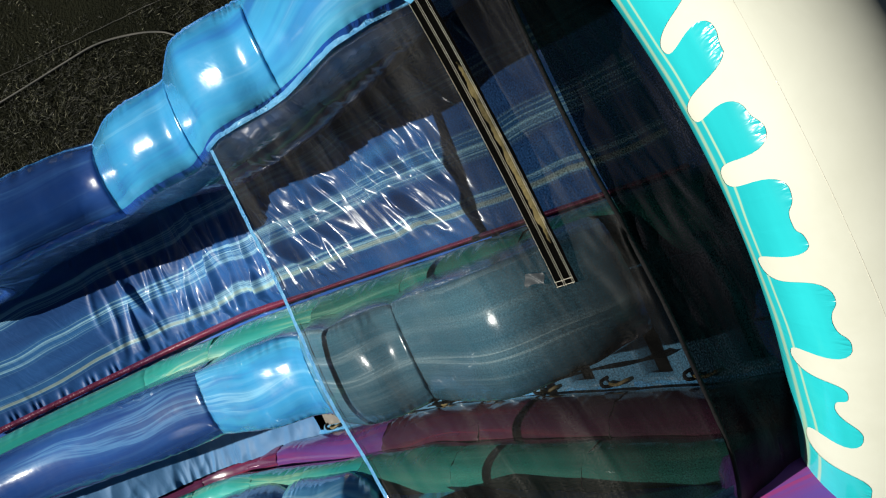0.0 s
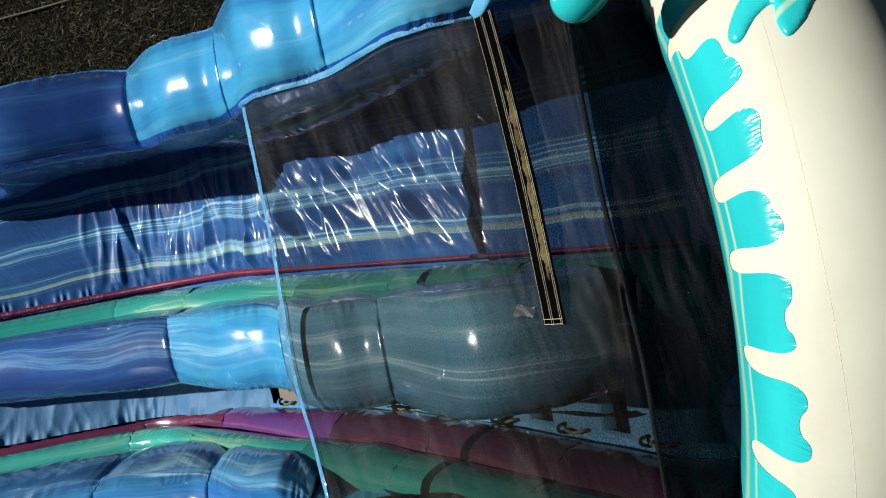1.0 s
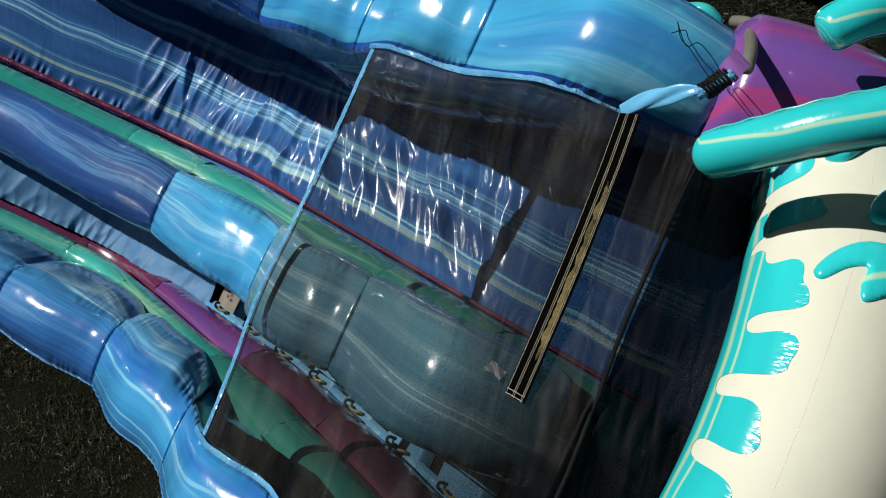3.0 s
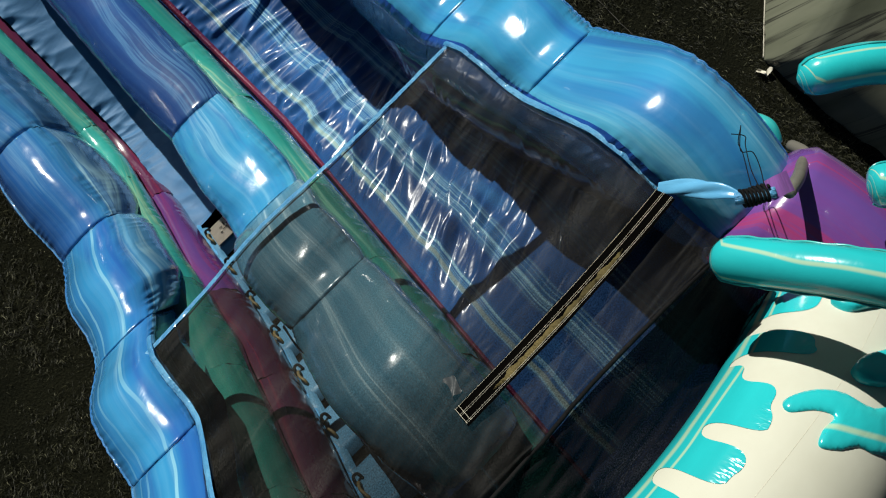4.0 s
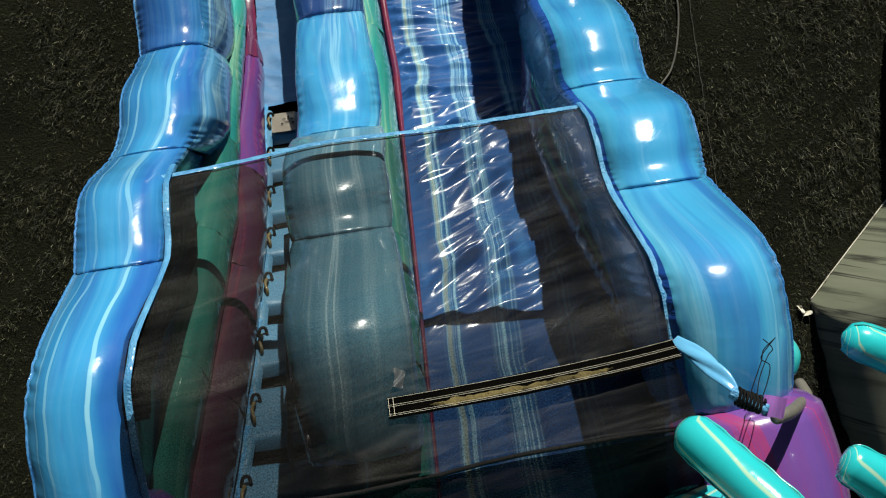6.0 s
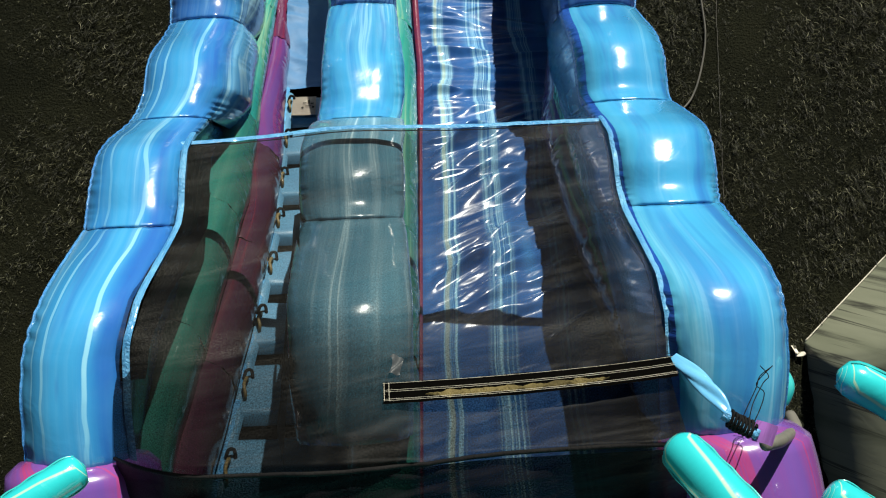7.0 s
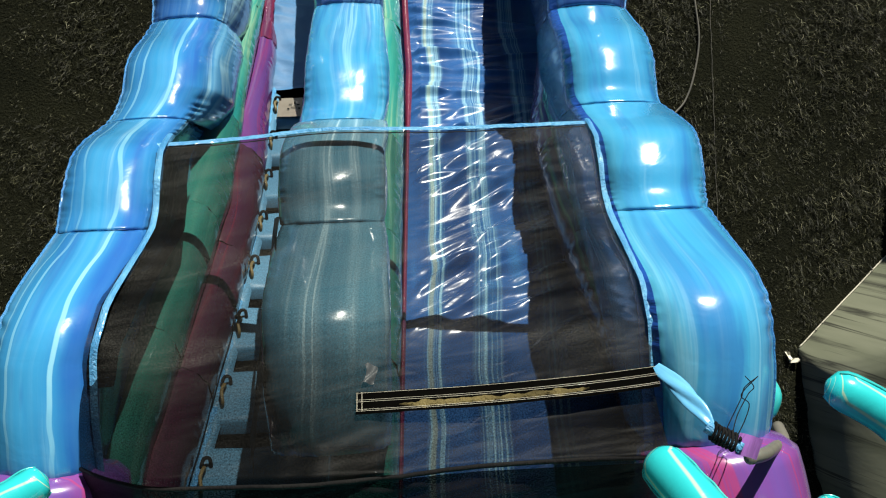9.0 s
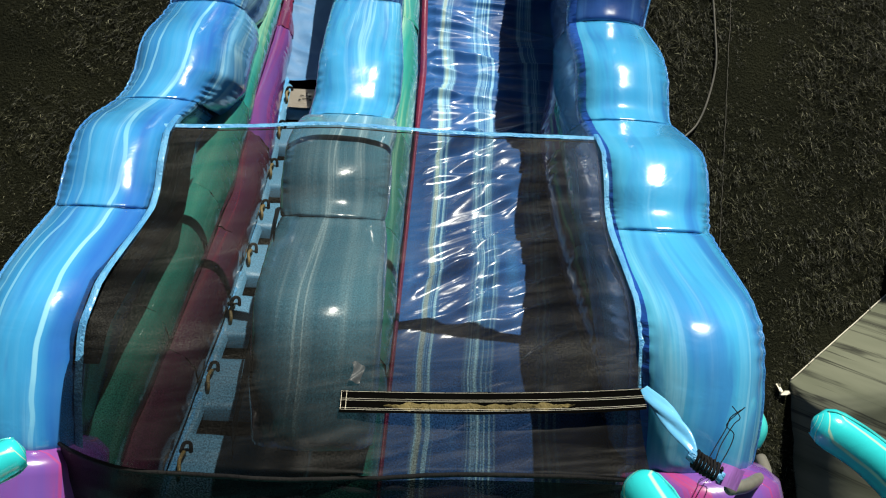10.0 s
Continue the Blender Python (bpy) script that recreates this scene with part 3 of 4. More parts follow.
for k, knots in enumerate(STAIRS):
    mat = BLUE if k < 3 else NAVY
    left_mat = ROYAL if k < 3 else OCEAN
    (ya, za), (yb, zb) = LEFT_STAIRS[k][0], LEFT_STAIRS[k][-1]
    eased = [(y, 0.72 * z + 0.28 * (za + (zb - za) * (y - ya) / (yb - ya))) for y, z in LEFT_STAIRS[k]]
    for line, rx, seed, inner, lean in ((right_line, 0.31, k + 3, -1, -0.04), (left_line, 0.275, k + 16, 1, 0.085)):
        tube = part("wall_tube", stair_segment(line, eased if inner > 0 else knots, rx, 0.33, 0.72, 0.0, seed, shear=lean, belly=0.85 if inner < 0 else 0.30, flank=0.30 if inner < 0 else 0.62, bulge=0.0 if inner < 0 or k < 2 else 0.10), left_mat if inner > 0 else mat, slide)
        c0 = 0.78 if inner < 0 else 0.9
        a0, a1 = math.acos(c0) / (2 * math.pi), 0.0
        turn = (0.25 + 0.5 - a0, 0.75) if inner < 0 else (0.25, 0.25 + a0)
        if inner < 0:
            part("side_panel", stair_segment(line, knots, rx, 0.33, 0.72, 0.0, seed, 0.06, 10, 72, turn, 0.004, lean, 0.85), FLANK, tube, "darker blue side panel")
        for w in ((0.75 - 0.05 if inner > 0 else 0.25 + 0.05),):
            pts = stair_segment(line, eased if inner > 0 else knots, rx, 0.33, 0.72, 0.0, seed, 0.06, 1, 72, (w, w + 0.0001), 0.003, lean)[0][::2]
            part("side_seam", pipe(pts, 0.0055, 6, 2), SEAM, tube)
    ridge = knots
    if k == 1:
        ridge = knots[:3] + [(0.49, 4.21), (0.60, 4.02), (0.69, 3.83), (0.765, 3.64)]
    if k == 2:
        ridge = [(0.765, 3.64), (0.86, 3.44), (1.02, 3.33), (1.20, 3.21), (1.36, 2.97), (1.58, 2.58), (1.80, 2.27)]
    if k == 3:
        ridge = [(1.80, 2.27), (2.0, 2.12), (2.3, 1.92), (2.7, 1.62), (3.2, 1.22), (3.8, 0.85), (4.4, 0.70)]
    if k < 4:
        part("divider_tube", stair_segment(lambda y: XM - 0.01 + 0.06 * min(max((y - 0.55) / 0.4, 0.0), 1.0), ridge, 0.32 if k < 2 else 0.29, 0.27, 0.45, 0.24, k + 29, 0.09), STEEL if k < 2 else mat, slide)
def apart(side, s):
    """The left tubes spread side by side towards the foot."""
    return 0.05 * min(max((s - 4.3) / 1.2, 0.0), 1.0) if side < 0 else 0.0


def slender(s):
    """The left tubes grow thinner towards the foot."""
    return 1 - 0.36 * min(max((s - 4.1) / 1.3, 0.0), 1.0)


for k in range(len(CREASES) - 1):
    s0, s1 = CREASES[k], CREASES[k + 1]
    for sg, cx, out in ((1, XR, 0.26), (-1, XL, -0.02)):
        part("green_tube", tube_segment(lambda s: cx - sg * (0.33 - out * (0.4 if sg < 0 else 1.0)) + sg * splay(s) + foot(sg, s) + 1.4 * apart(sg, s), 0.54 if sg < 0 else 0.46, 0.17 if sg < 0 else 0.20, 0.23, 0.0, s0, s1, k + 20, 0.03, 36, 90, slim=slender if sg < 0 else None), TEAL if k >= 3 else TEAL_SHADED, slide)
        part("purple_tube", tube_segment(lambda s: cx - sg * (0.42 - out) + sg * splay(s) + foot(sg, s) + apart(sg, s), 0.20, 0.20, 0.24, 0.0, s0, s1, k + 30, 0.03, 36, 90, slim=slender if sg < 0 else None), (MAROON, MAROON, MAROON, VIOLET)[k] if k < 4 else PLUM, slide)
    part("green_tube", tube_segment(middle, 0.28, 0.20, 0.24, 0.0, s0, s1, k + 40, 0.03, 36, 90), TEAL if k >= 3 else TEAL_SHADED, slide)


def strip(x0, x1, s0, s1, n, nu, nv, bumpy=0.0, seed=0.0):
    def fn(u, v):
        x, s = x0 + (x1 - x0) * u, s0 + (s1 - s0) * v
        f = bumpy * (noise.noise((x * 2.2, s * 5.5, seed)) + 0.5 * noise.noise((x * 6.0, s * 13.0, seed + 4)))
        return at(x, s, n + f), (x, s)
    return grid(fn, nu, nv)


def lane_edge(s):
    """The lane's edge by the divider draws aside towards the foot."""
    return 0.121 + 0.0437 * (min(s, 5.6) - 1.84)


def lane_right(s):
    return 1.40 + 0.30 * min(max((s - 4.6) / 1.4, 0.0), 1.0)


def fold_field(x, s):
    """Loose wet vinyl gathers into long slanting ridges, which turn into close cross folds further down, with stitched puckers at the edges."""
    rnd = random.Random(12)
    f = np.zeros_like(x)
    for count, long, thin, steep in ((95, (0.5, 1.3), (0.018, 0.040), (0.5, 0.9)), (60, (0.18, 0.45), (0.008, 0.016), (0.5, 0.95))):
        for k in range(count):
            cx, cs = rnd.uniform(0.15, 1.5), rnd.uniform(0.3, END)
            a = math.atan(rnd.gauss(0.50, 0.20))
            half, w = 0.5 * rnd.uniform(*long), rnd.uniform(*thin)
            h = w * rnd.uniform(*steep)
            dx, ds = x - cx, s - cs
            along = (dx * math.cos(a) + ds * math.sin(a)) / half
            bend = rnd.uniform(-0.06, 0.06)
            across = (ds * math.cos(a) - dx * math.sin(a) + bend * along * along) / w
            low = 0.15 if cs > 4.95 else 1.0
            f += low * h * np.exp(-across * across) * np.clip(1 - along * along, 0, 1) ** 1.5
    for k in range(88):
        cx, cs = rnd.uniform(0.50, 1.12), rnd.gauss((4.4, 4.2, 3.9, 3.75, 3.15, 2.95, 2.8, 2.55)[k % 8], 0.08)
        a = math.atan(rnd.gauss(0.62, 0.10))
        half, w = rnd.uniform(0.20, 0.46), rnd.uniform(0.024, 0.052)
        dx, ds = x - cx, s - cs
        along = (dx * math.cos(a) + ds * math.sin(a)) / half
        across = (ds * math.cos(a) - dx * math.sin(a) + rnd.uniform(-0.05, 0.05) * along * along) / w
        f += w * rnd.uniform(0.7, 1.1) * np.exp(-across * across) * np.clip(1 - along * along, 0, 1) ** 1.5
    for k in range(60):
        cx, cs = rnd.uniform(0.2, 1.4), rnd.uniform(4.9, 7.6)
        a = math.atan(rnd.gauss(-0.04, 0.14))
        half, w = rnd.uniform(0.25, 0.75), rnd.uniform(0.020, 0.050)
        dx, ds = x - cx, s - cs
        along = (dx * math.cos(a) + ds * math.sin(a)) / half
        across = (ds * math.cos(a) - dx * math.sin(a) + rnd.uniform(-0.05, 0.10) * along * along) / w
        f += w * rnd.uniform(0.7, 1.2) * np.exp(-across * across) * np.clip(1 - along * along, 0, 1) ** 1.5
    f += 0.020 * np.sin(2.1 * s - 1.1 * x + 1.5 * np.sin(0.9 * s)) + 0.008 * np.sin(7.0 * s - 4.0 * x + 2 * np.sin(2.0 * s + x))
    return f * np.clip(1 - (s - RUN) * 0.45, 0.4, 1.0) * np.clip((s - 1.3) / 0.9, 0.15, 1.0)


def edge_pucker(d, s):
    """Short gathers that fade out from a sewn edge."""
    wave = np.sin(s * 62 + 2.5 * np.sin(s * 7.3) + 1.5 * np.sin(s * 23))
    return 0.0065 * np.exp(-((d - 0.04) / 0.06) ** 2) * wave * np.clip((s - 3.9) / 0.6, 0.25, 1.0)


def bed_sheet(s0, s1, nv, nu=150):
    ss = np.linspace(s0, s1, nv + 1)
    left = np.array([lane_edge(q) for q in ss])[:, None]
    right = np.array([lane_right(q) for q in ss])[:, None]
    x = left + (right - left) * np.linspace(0, 1, nu + 1)[None, :]
    s = np.repeat(ss[:, None], nu + 1, axis=1)
    edge = np.clip(np.minimum(x - left, right - x) / 0.10, 0.1, 1.0)
    f = fold_field(x, s) * edge + edge_pucker(x - left, s) + edge_pucker(right - x, s + 0.4)
    return grid(lambda u, v: (at(float(x[round(v * nv), round(u * nu)]), float(ss[round(v * nv)]), float(f[round(v * nv), round(u * nu)])), (float(x[round(v * nv), round(u * nu)] - left[round(v * nv), 0]), float(ss[round(v * nv)]))), nu, nv)


def edge_strip(off, half, s0, s1, n, nv, bumpy, seed):
    def fn(u, v):
        s = s0 + (s1 - s0) * v
        x = lane_edge(s) + off + half * (1 + 0.9 * min(max((s - 4.4) / 0.8, 0.0), 1.0)) * (2 * u - 1)
        return at(x, s, n + 0.022 * math.sin(math.pi * u) + bumpy * noise.noise((x * 2.2, s * 9, seed))), (x, s)
    return grid(fn, 6, nv)


part("sliding_bed", join([bed_sheet(0.3, RUN + 0.6, 700), bed_sheet(RUN + 0.6, END, 420)]), BED, slide, "wet dark blue sliding bed with pale striped print")
part("bed_binding", edge_strip(-0.006, 0.015, 0.3, END, 0.05, 300, 0.012, 7), RED, slide, "red binding along the bed")
# Near-black sheet under the pads paints the shade in the slits between them.
part("climbing_bed", strip(-1.15, -0.1, 0.3, END, -0.034, 14, 220, 0.004, 3), WEBBING_AND_GAPS, slide, "near-black sheet standing for the shaded gaps between the steps")


def body_block():
    """The blown-up body under the lanes, down to the grass."""
    def fn(u, v):
        s = 0.3 + (END - 0.3) * v
        y, z = bed(s, -0.05)
        prof = [(-1.72, 0.0), (-1.78, 0.45), (-1.72, 0.98), (-1.2, 1.0), (1.2, 1.0), (1.78, 0.98), (1.84, 0.45), (1.78, 0.0)]
        x, h = prof[round(u * (len(prof) - 1))]
        return Vector((x, y, GROUND + 0.02 + (z - GROUND - 0.05) * h)), (x * 2, z * h + y)
    return grid(fn, 7, 90)


part("body", body_block(), SKIRT, slide, "blue vinyl body resting on the grass", smooth=False)

# platform and back under the arch
part("platform", box(0.03, -2.05, 2.24, 3.3, 0.95, 5.65, 0.12), SKIRT, slide)

# steps of the climbing lane: pads with dark slits between them, a stitched edge and strap handles
SLITS = [0.75, 1.413, 2.022, 2.606, 3.144, 3.64, 4.191, 4.74, 5.27]


def pad(s0, s1, seed):
    def fn(u, v):
        s = s0 + (s1 - s0) * v
        x0 = -0.90 - 0.8 * splay(s)
        x = x0 + (-0.30 - x0) * u
        e = min(v, 1 - v) * (s1 - s0)
        n = -0.005 + 0.06 * min(e / 0.05, 1.0) ** 0.5 + 0.012 * noise.noise((x * 6, s * 5, seed)) - (0.10 if e == 0 else 0)
        return at(x, s, n), (x, s)
    return grid(fn, 14, 18)


for k in range(8):
    part("step", pad(SLITS[k] + 0.065, SLITS[k + 1] - 0.065, k), ICE, slide)


def run_out(u, v):
    s = 5.31 + (END - 5.31) * v
    x = -0.92 + 0.72 * u
    rim = min(u, 1 - u)
    f = 0.030 * math.exp(-rim / 0.16) * (1 - 2 * abs(noise.noise((x * 3 + s * 2, s * 8, 2)))) + 0.03 * noise.noise((x * 3 + s, s * 2.2, 4)) + 0.02 * (1 - 2 * abs(noise.noise((x * 2 - s * 2, s * 4 + x * 3, 8))))
    return at(x, s, 0.06 + 0.30 * min(max((s - 5.35) / 0.9, 0.0), 1.0) + f), (x, s)


part("climbing_panel", grid(run_out, 40, 300), DEEP, slide, "wrinkled slate blue panel below the steps")


def step_edge(u, v):
    s = 0.4 + (RUN + 1.2 - 0.4) * v
    x = -0.905 - 0.8 * splay(s) + 0.05 * (u - 0.5) + 0.008 * noise.noise((0, s * 4, 1))
    return at(x, s, 0.055 + 0.012 * math.sin(math.pi * u) + 0.012 * noise.noise((u * 3, s * 11, 5))), (u * 0.06, s)


part("stitched_edge", grid(step_edge, 5, 260), TRIM, slide, "pale blue stitched edging")


def step_margin(u, v):
    s = 0.4 + (5.25 - 0.4) * v
    x = -0.92 - 0.8 * splay(s) + (0.075 + 0.006 * noise.noise((1, s * 7, 4))) * u
    return at(x, s, 0.062 - 0.03 * u ** 6 + 0.010 * noise.noise((u * 2, s * 10, 9))), (x, s)


part("step_margin", grid(step_margin, 6, 300), ICE, slide)
for k in range(8):
    s, gap = SLITS[k], SLITS[k + 1] - SLITS[k]
    x = -0.862 - 0.8 * splay(s + 0.5 * gap)
    a, b, c = s + 0.34 * gap, s + 0.60 * gap, s + 0.66 * gap
    p = [at(x, a, 0.05), at(x + 0.008, a + 0.012, 0.095), at(x - 0.004, 0.5 * (a + b), 0.112), at(x + 0.006, b - 0.012, 0.10), at(x, b, 0.05)]
    part("strap_handle", pipe(p, 0.011, 6, 5), STRAP, slide, "worn yellow strap handle")
    p = [at(x - 0.02, c - 0.02, 0.06), at(x, c, 0.11), at(x + 0.03, c + 0.012, 0.10), at(x + 0.035, c - 0.012, 0.055)]
    part("knot", pipe(p, 0.011, 6, 4), CORD, slide)


def label_patch(u, v):
    x, s = -0.84 + 0.20 * u, 4.82 + 0.30 * v
    return at(x, s, 0.085 + 0.004 * noise.noise((x * 9, s * 9, 0))), (x, s)


patch = part("label_patch", grid(label_patch, 8, 8), TAN, slide, "tan warning label with black marks")
for x, s, w, h in ((-0.70, 5.02, 0.012, 0.05), (-0.735, 5.00, 0.03, 0.012), (-0.67, 4.99, 0.025, 0.02), (-0.705, 4.95, 0.05, 0.010), (-0.66, 4.93, 0.02, 0.03), (-0.75, 4.93, 0.018, 0.018)):
    part("mark", grid(lambda u, v: (at(x + w * (u - 0.5), s + h * (v - 0.5), 0.096), (u, v)), 1, 1), CORD, patch)


# ---- the net ----
NET_X0, NET_X1 = -1.235, 1.285
NET_FAR, NET_SEAM, NET_NEAR = 0.63, -0.955, -1.50
OUT = Vector((0, 0.788, 0.616))
DOWN = Vector((0, 0.616, -0.788))


def net_at(x, y):
    """The net: taut over the divider, sewn along the stepped walls, level under the arch."""
    mid = 4.13 - 1.28 * (y - 0.62)
    if y < -0.92:
        mid = 6.10 + 0.15 * (y + 0.92) - 0.20 * x * x * min((-0.92 - y) / 0.33, 1.0)
    edge = stair_z(max(y, -1.0)) + 0.15
    far = min(x - NET_X0, NET_X1 - x)
    w = max(0.0, 1 - far / 0.42) ** 1.6 * (min(max((y + 0.80) / 0.35, 0.0), 1.0) if x > 0 else min(max((y + 1.0) / 0.4, 0.8), 1.0))
    sag = -0.04 * math.sin(math.pi * min(max((x - 0.05) / 1.2, 0), 1)) - 0.03 * math.sin(math.pi * min(max((-0.5 - x) / 0.7, 0), 1))
    over = 0.06 * math.exp(-((x - XM) / 0.22) ** 2)
    drape = math.exp(-((x - XM - 0.30) / 0.16) ** 2)
    wr = 0.020 * drape * (1 - 2 * abs(noise.noise((x * 5, y * 13, 3.0)))) + 0.012 * noise.noise((x * 9.0, y * 3.0, 0.0)) + 0.016 * noise.noise((x * 2.5, y * 9.0, 2.0)) + 0.007 * noise.noise((x * 8.0, y * 22.0, 6.0))
    wr += 0.018 * (1 - 2 * abs(noise.noise((x * 1.7 + 0.8 * y, y * 7.0, 4.0)))) * min(max((x - 0.35) / 0.4, 0.0), 1.0) * min(max((y + 0.9) / 0.3, 0.0), 1.0)
    draw = 0.06 * max(x, 0.0) ** 2 * (1 - min(max((y + 0.80) / 0.35, 0.0), 1.0))
    draw -= left_out(y) * max(-x / 1.235, 0.0) ** 2
    return Vector((x - draw, y, mid + (edge - mid) * w + sag + over + wr * (1 - w)))


def net_sheet(y0, y1, nu=110, nv=90, wide=0.0):
    def fn(u, v):
        x = NET_X0 + (NET_X1 + wide * min(v * 4, (1 - v) * 4, 1.0) - NET_X0) * u
        y = y0 + ((far_y(x) if y1 == NET_FAR else y1) - y0) * v
        return net_at(x, y), (x, y * 1.6)
    return grid(fn, nu, nv)


def far_y(x):
    """The far edge bows a little where it crosses the divider."""
    return NET_FAR + 0.012 * math.exp(-((x - XM) / 0.4) ** 2) - 0.055 * min(max((-0.35 - x) / 0.88, 0.0), 1.0) ** 1.2


def shade_flap(x, side, y0=-0.62, y1=0.62):
    """A near-black sheet hung from the sewn edge, standing in for the wall's shaded side."""
    def fn(u, v):
        y = y0 + (y1 - y0) * u
        p = net_at(x, y)
        deep = 0.05 + 0.42 * min((y - y0) / 0.5, 1.0)
        return p + Vector((-side * (0.02 + 0.10 * v) + 0.012 * noise.noise((y * 6, v * 3, side)), 0, -deep * v)), (y, v * deep)
    return grid(fn, 40, 10)


net = part("net", net_sheet(NET_SEAM, NET_FAR, 130, 130), NET, slide, "black see-through mesh net")
part("net_double", net_sheet(NET_NEAR, NET_SEAM, 90, 40, 0.16), NET_DENSE, slide, "doubled dark mesh by the arch")
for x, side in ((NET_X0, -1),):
    part("flank_shade_mesh", shade_flap(x, side), NET_DENSE, net, "near-black mesh added for the shaded side of the left wall")
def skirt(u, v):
    """Dark mesh that hangs beside the divider, near-black over its shaded side."""
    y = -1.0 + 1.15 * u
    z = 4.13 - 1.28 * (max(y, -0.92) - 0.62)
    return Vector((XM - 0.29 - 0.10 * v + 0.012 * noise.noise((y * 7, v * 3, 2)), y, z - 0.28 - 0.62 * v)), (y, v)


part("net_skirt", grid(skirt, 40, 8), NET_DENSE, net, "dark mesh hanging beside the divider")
xs = [NET_X0 + (NET_X1 - NET_X0) * k / 40 for k in range(41)]
part("net_seam", pipe([net_at(x, NET_SEAM + 0.02 * math.sin(x * 1.7)) + OUT * 0.012 for x in xs], 0.010, 8, 2), CORD, net)


def ribbon(points, half, across, lift=0.006):
    """A flat sewn strip along points; across gives its broad direction."""
    pts = [Vector(p) for p in points]
    ac = Vector(across).normalized()
    def fn(u, v):
        f = v * (len(pts) - 1)
        k = min(int(f), len(pts) - 2)
        p = pts[k].lerp(pts[k + 1], f - k)
        ruck = 0.004 * noise.noise((p.x * 14, p.y * 14, u))
        return p + ac * half * (2 * u - 1) + OUT * (lift * (1 + 0.6 * math.sin(u * math.pi)) + ruck), (half * 2 * u, v * len(pts) * 0.08)
    return grid(fn, 4, len(pts) * 2)


part("net_far_edge", ribbon([net_at(x, far_y(x)) for x in xs], 0.019, DOWN, 0.01), TRIM, net, "light blue sewn edge")
# Added strip, tucked behind the edge, that broadens the shadow on the bed.
part("hem", ribbon([net_at(x, far_y(x)) + Vector((0, -0.012, -0.038)) for x in xs], 0.034, (0, 0.2, -0.98), 0.0), CORD, net, "black strip added under the sewn edge to widen its shadow")
for x, side, y0 in ((NET_X0, -1, -1.02), (NET_X1, 1, -0.66)):
    ys = [y0 + (NET_FAR - y0 + 0.02) * k / 40 for k in range(41)]
    part("net_side_edge", ribbon([Vector((x + (-0.02 if side > 0 else 0.055 + left_out(y)), y, stair_z(y) + 0.17)) for y in ys], 0.018, (1, 0, -0.15 * side), 0.012), TRIM, net)

# the sewn band across the net
def band_line(off, lift, f0=0.0, f1=1.0, k=24):
    pts = []
    for i in range(k + 1):
        f = f0 + (f1 - f0) * i / k
        x = -0.085 + 1.30 * f
        y = -0.695 + 0.045 * f - 0.01 * math.sin(math.pi * f)
        p = Vector((x, y, 4.13 - 1.28 * (y - 0.62) + 0.07 - 0.03 * max(0, (f - 0.75) / 0.25) ** 2))
        pts.append(p + DOWN * off + OUT * lift)
    return pts


band = part("net_band", ribbon(band_line(0.0, 0.012), 0.062, DOWN), WEBBING_AND_GAPS, slide, "black webbing band with pale stitching")
for off in (-0.052, -0.043, 0.000, 0.010, 0.050):
    part("stitching", pipe(band_line(off, 0.027), 0.0007, 5, 2), THREAD, band)
for f in (0.004, 0.02):
    part("stitching", pipe([band_line(-0.054 + 0.108 * q / 4, 0.027, f, f + 0.01, 1)[0] for q in range(5)], 0.0008, 5, 2), THREAD, band)
def ruffle(u, v):
    """Worn fluffy tape, bunched unevenly along the band."""
    f = 0.14 + 0.62 * v
    p = band_line(-0.026 + 0.006 * noise.noise((f * 9, 0, 3)), 0.014, f, f + 0.001, 1)[0]
    bunch = noise.noise((f * 70, u * 1.5, 0)) + 0.5 * noise.noise((f * 190, u * 3, 2))
    half = 0.016 * min(1.0, v / 0.10, (1 - v) / 0.10) * (1 + 0.9 * noise.noise((f * 25, 1, 5)))
    return p + DOWN * (half * (2 * u - 1) + 0.004 * bunch) + OUT * (0.009 + 0.007 * math.sin(math.pi * u) * (1 + bunch)), (f * 1.3, u * 0.04)


part("hook_tape", grid(ruffle, 8, 420), TAPE, band, "ruffled worn gold hook tape")

def pale_tab(u, v):
    p = net_at(-0.05 + 0.05 * u + 0.01 * math.sin(v * 5), -0.56 - 0.07 * v)
    return p + OUT * (0.02 + 0.012 * math.sin(u * 5 + v * 7)), (u * 0.1, v * 0.15)


part("pale_tab", grid(pale_tab, 8, 10), DULL, net, "pale grey loose tab on the mesh")

# ---- head of the slide: purple shoulders, arch, tentacles ----
for sg, cx in ((1, XR), (-1, XL)):
    def shoulder(u, v, cx=cx, sg=sg):
        a = 2 * math.pi * u
        y = -0.96 - 1.1 * v
        r = 0.325 + (0.08 if sg > 0 else 0.03) * math.sin(math.pi * min(v * 1.1, 1.0)) ** 0.7
        z = 5.36 + 0.10 * v
        r *= max(0.25, min(1.0, v / 0.05)) ** 0.5
        return Vector((cx + 0.03 * sg + r * 1.05 * math.cos(a), y, z + r * math.sin(a))), (a * r, y)
    part("shoulder", grid(shoulder, 40, 26), PURPLE, slide, "purple shoulder with red streaks")

ARCH_Y, ARCH_R = -1.72, 0.42


def arch_at(f):
    """Middle line of the arch, f from -1 to 1."""
    x = 1.42 * math.sin(f * 1.35) / math.sin(1.35)
    z = 6.32 - 0.41 * x * x - 0.9 * max(abs(x) - 1.2, 0) ** 2
    return Vector((x + 0.03, ARCH_Y, z))


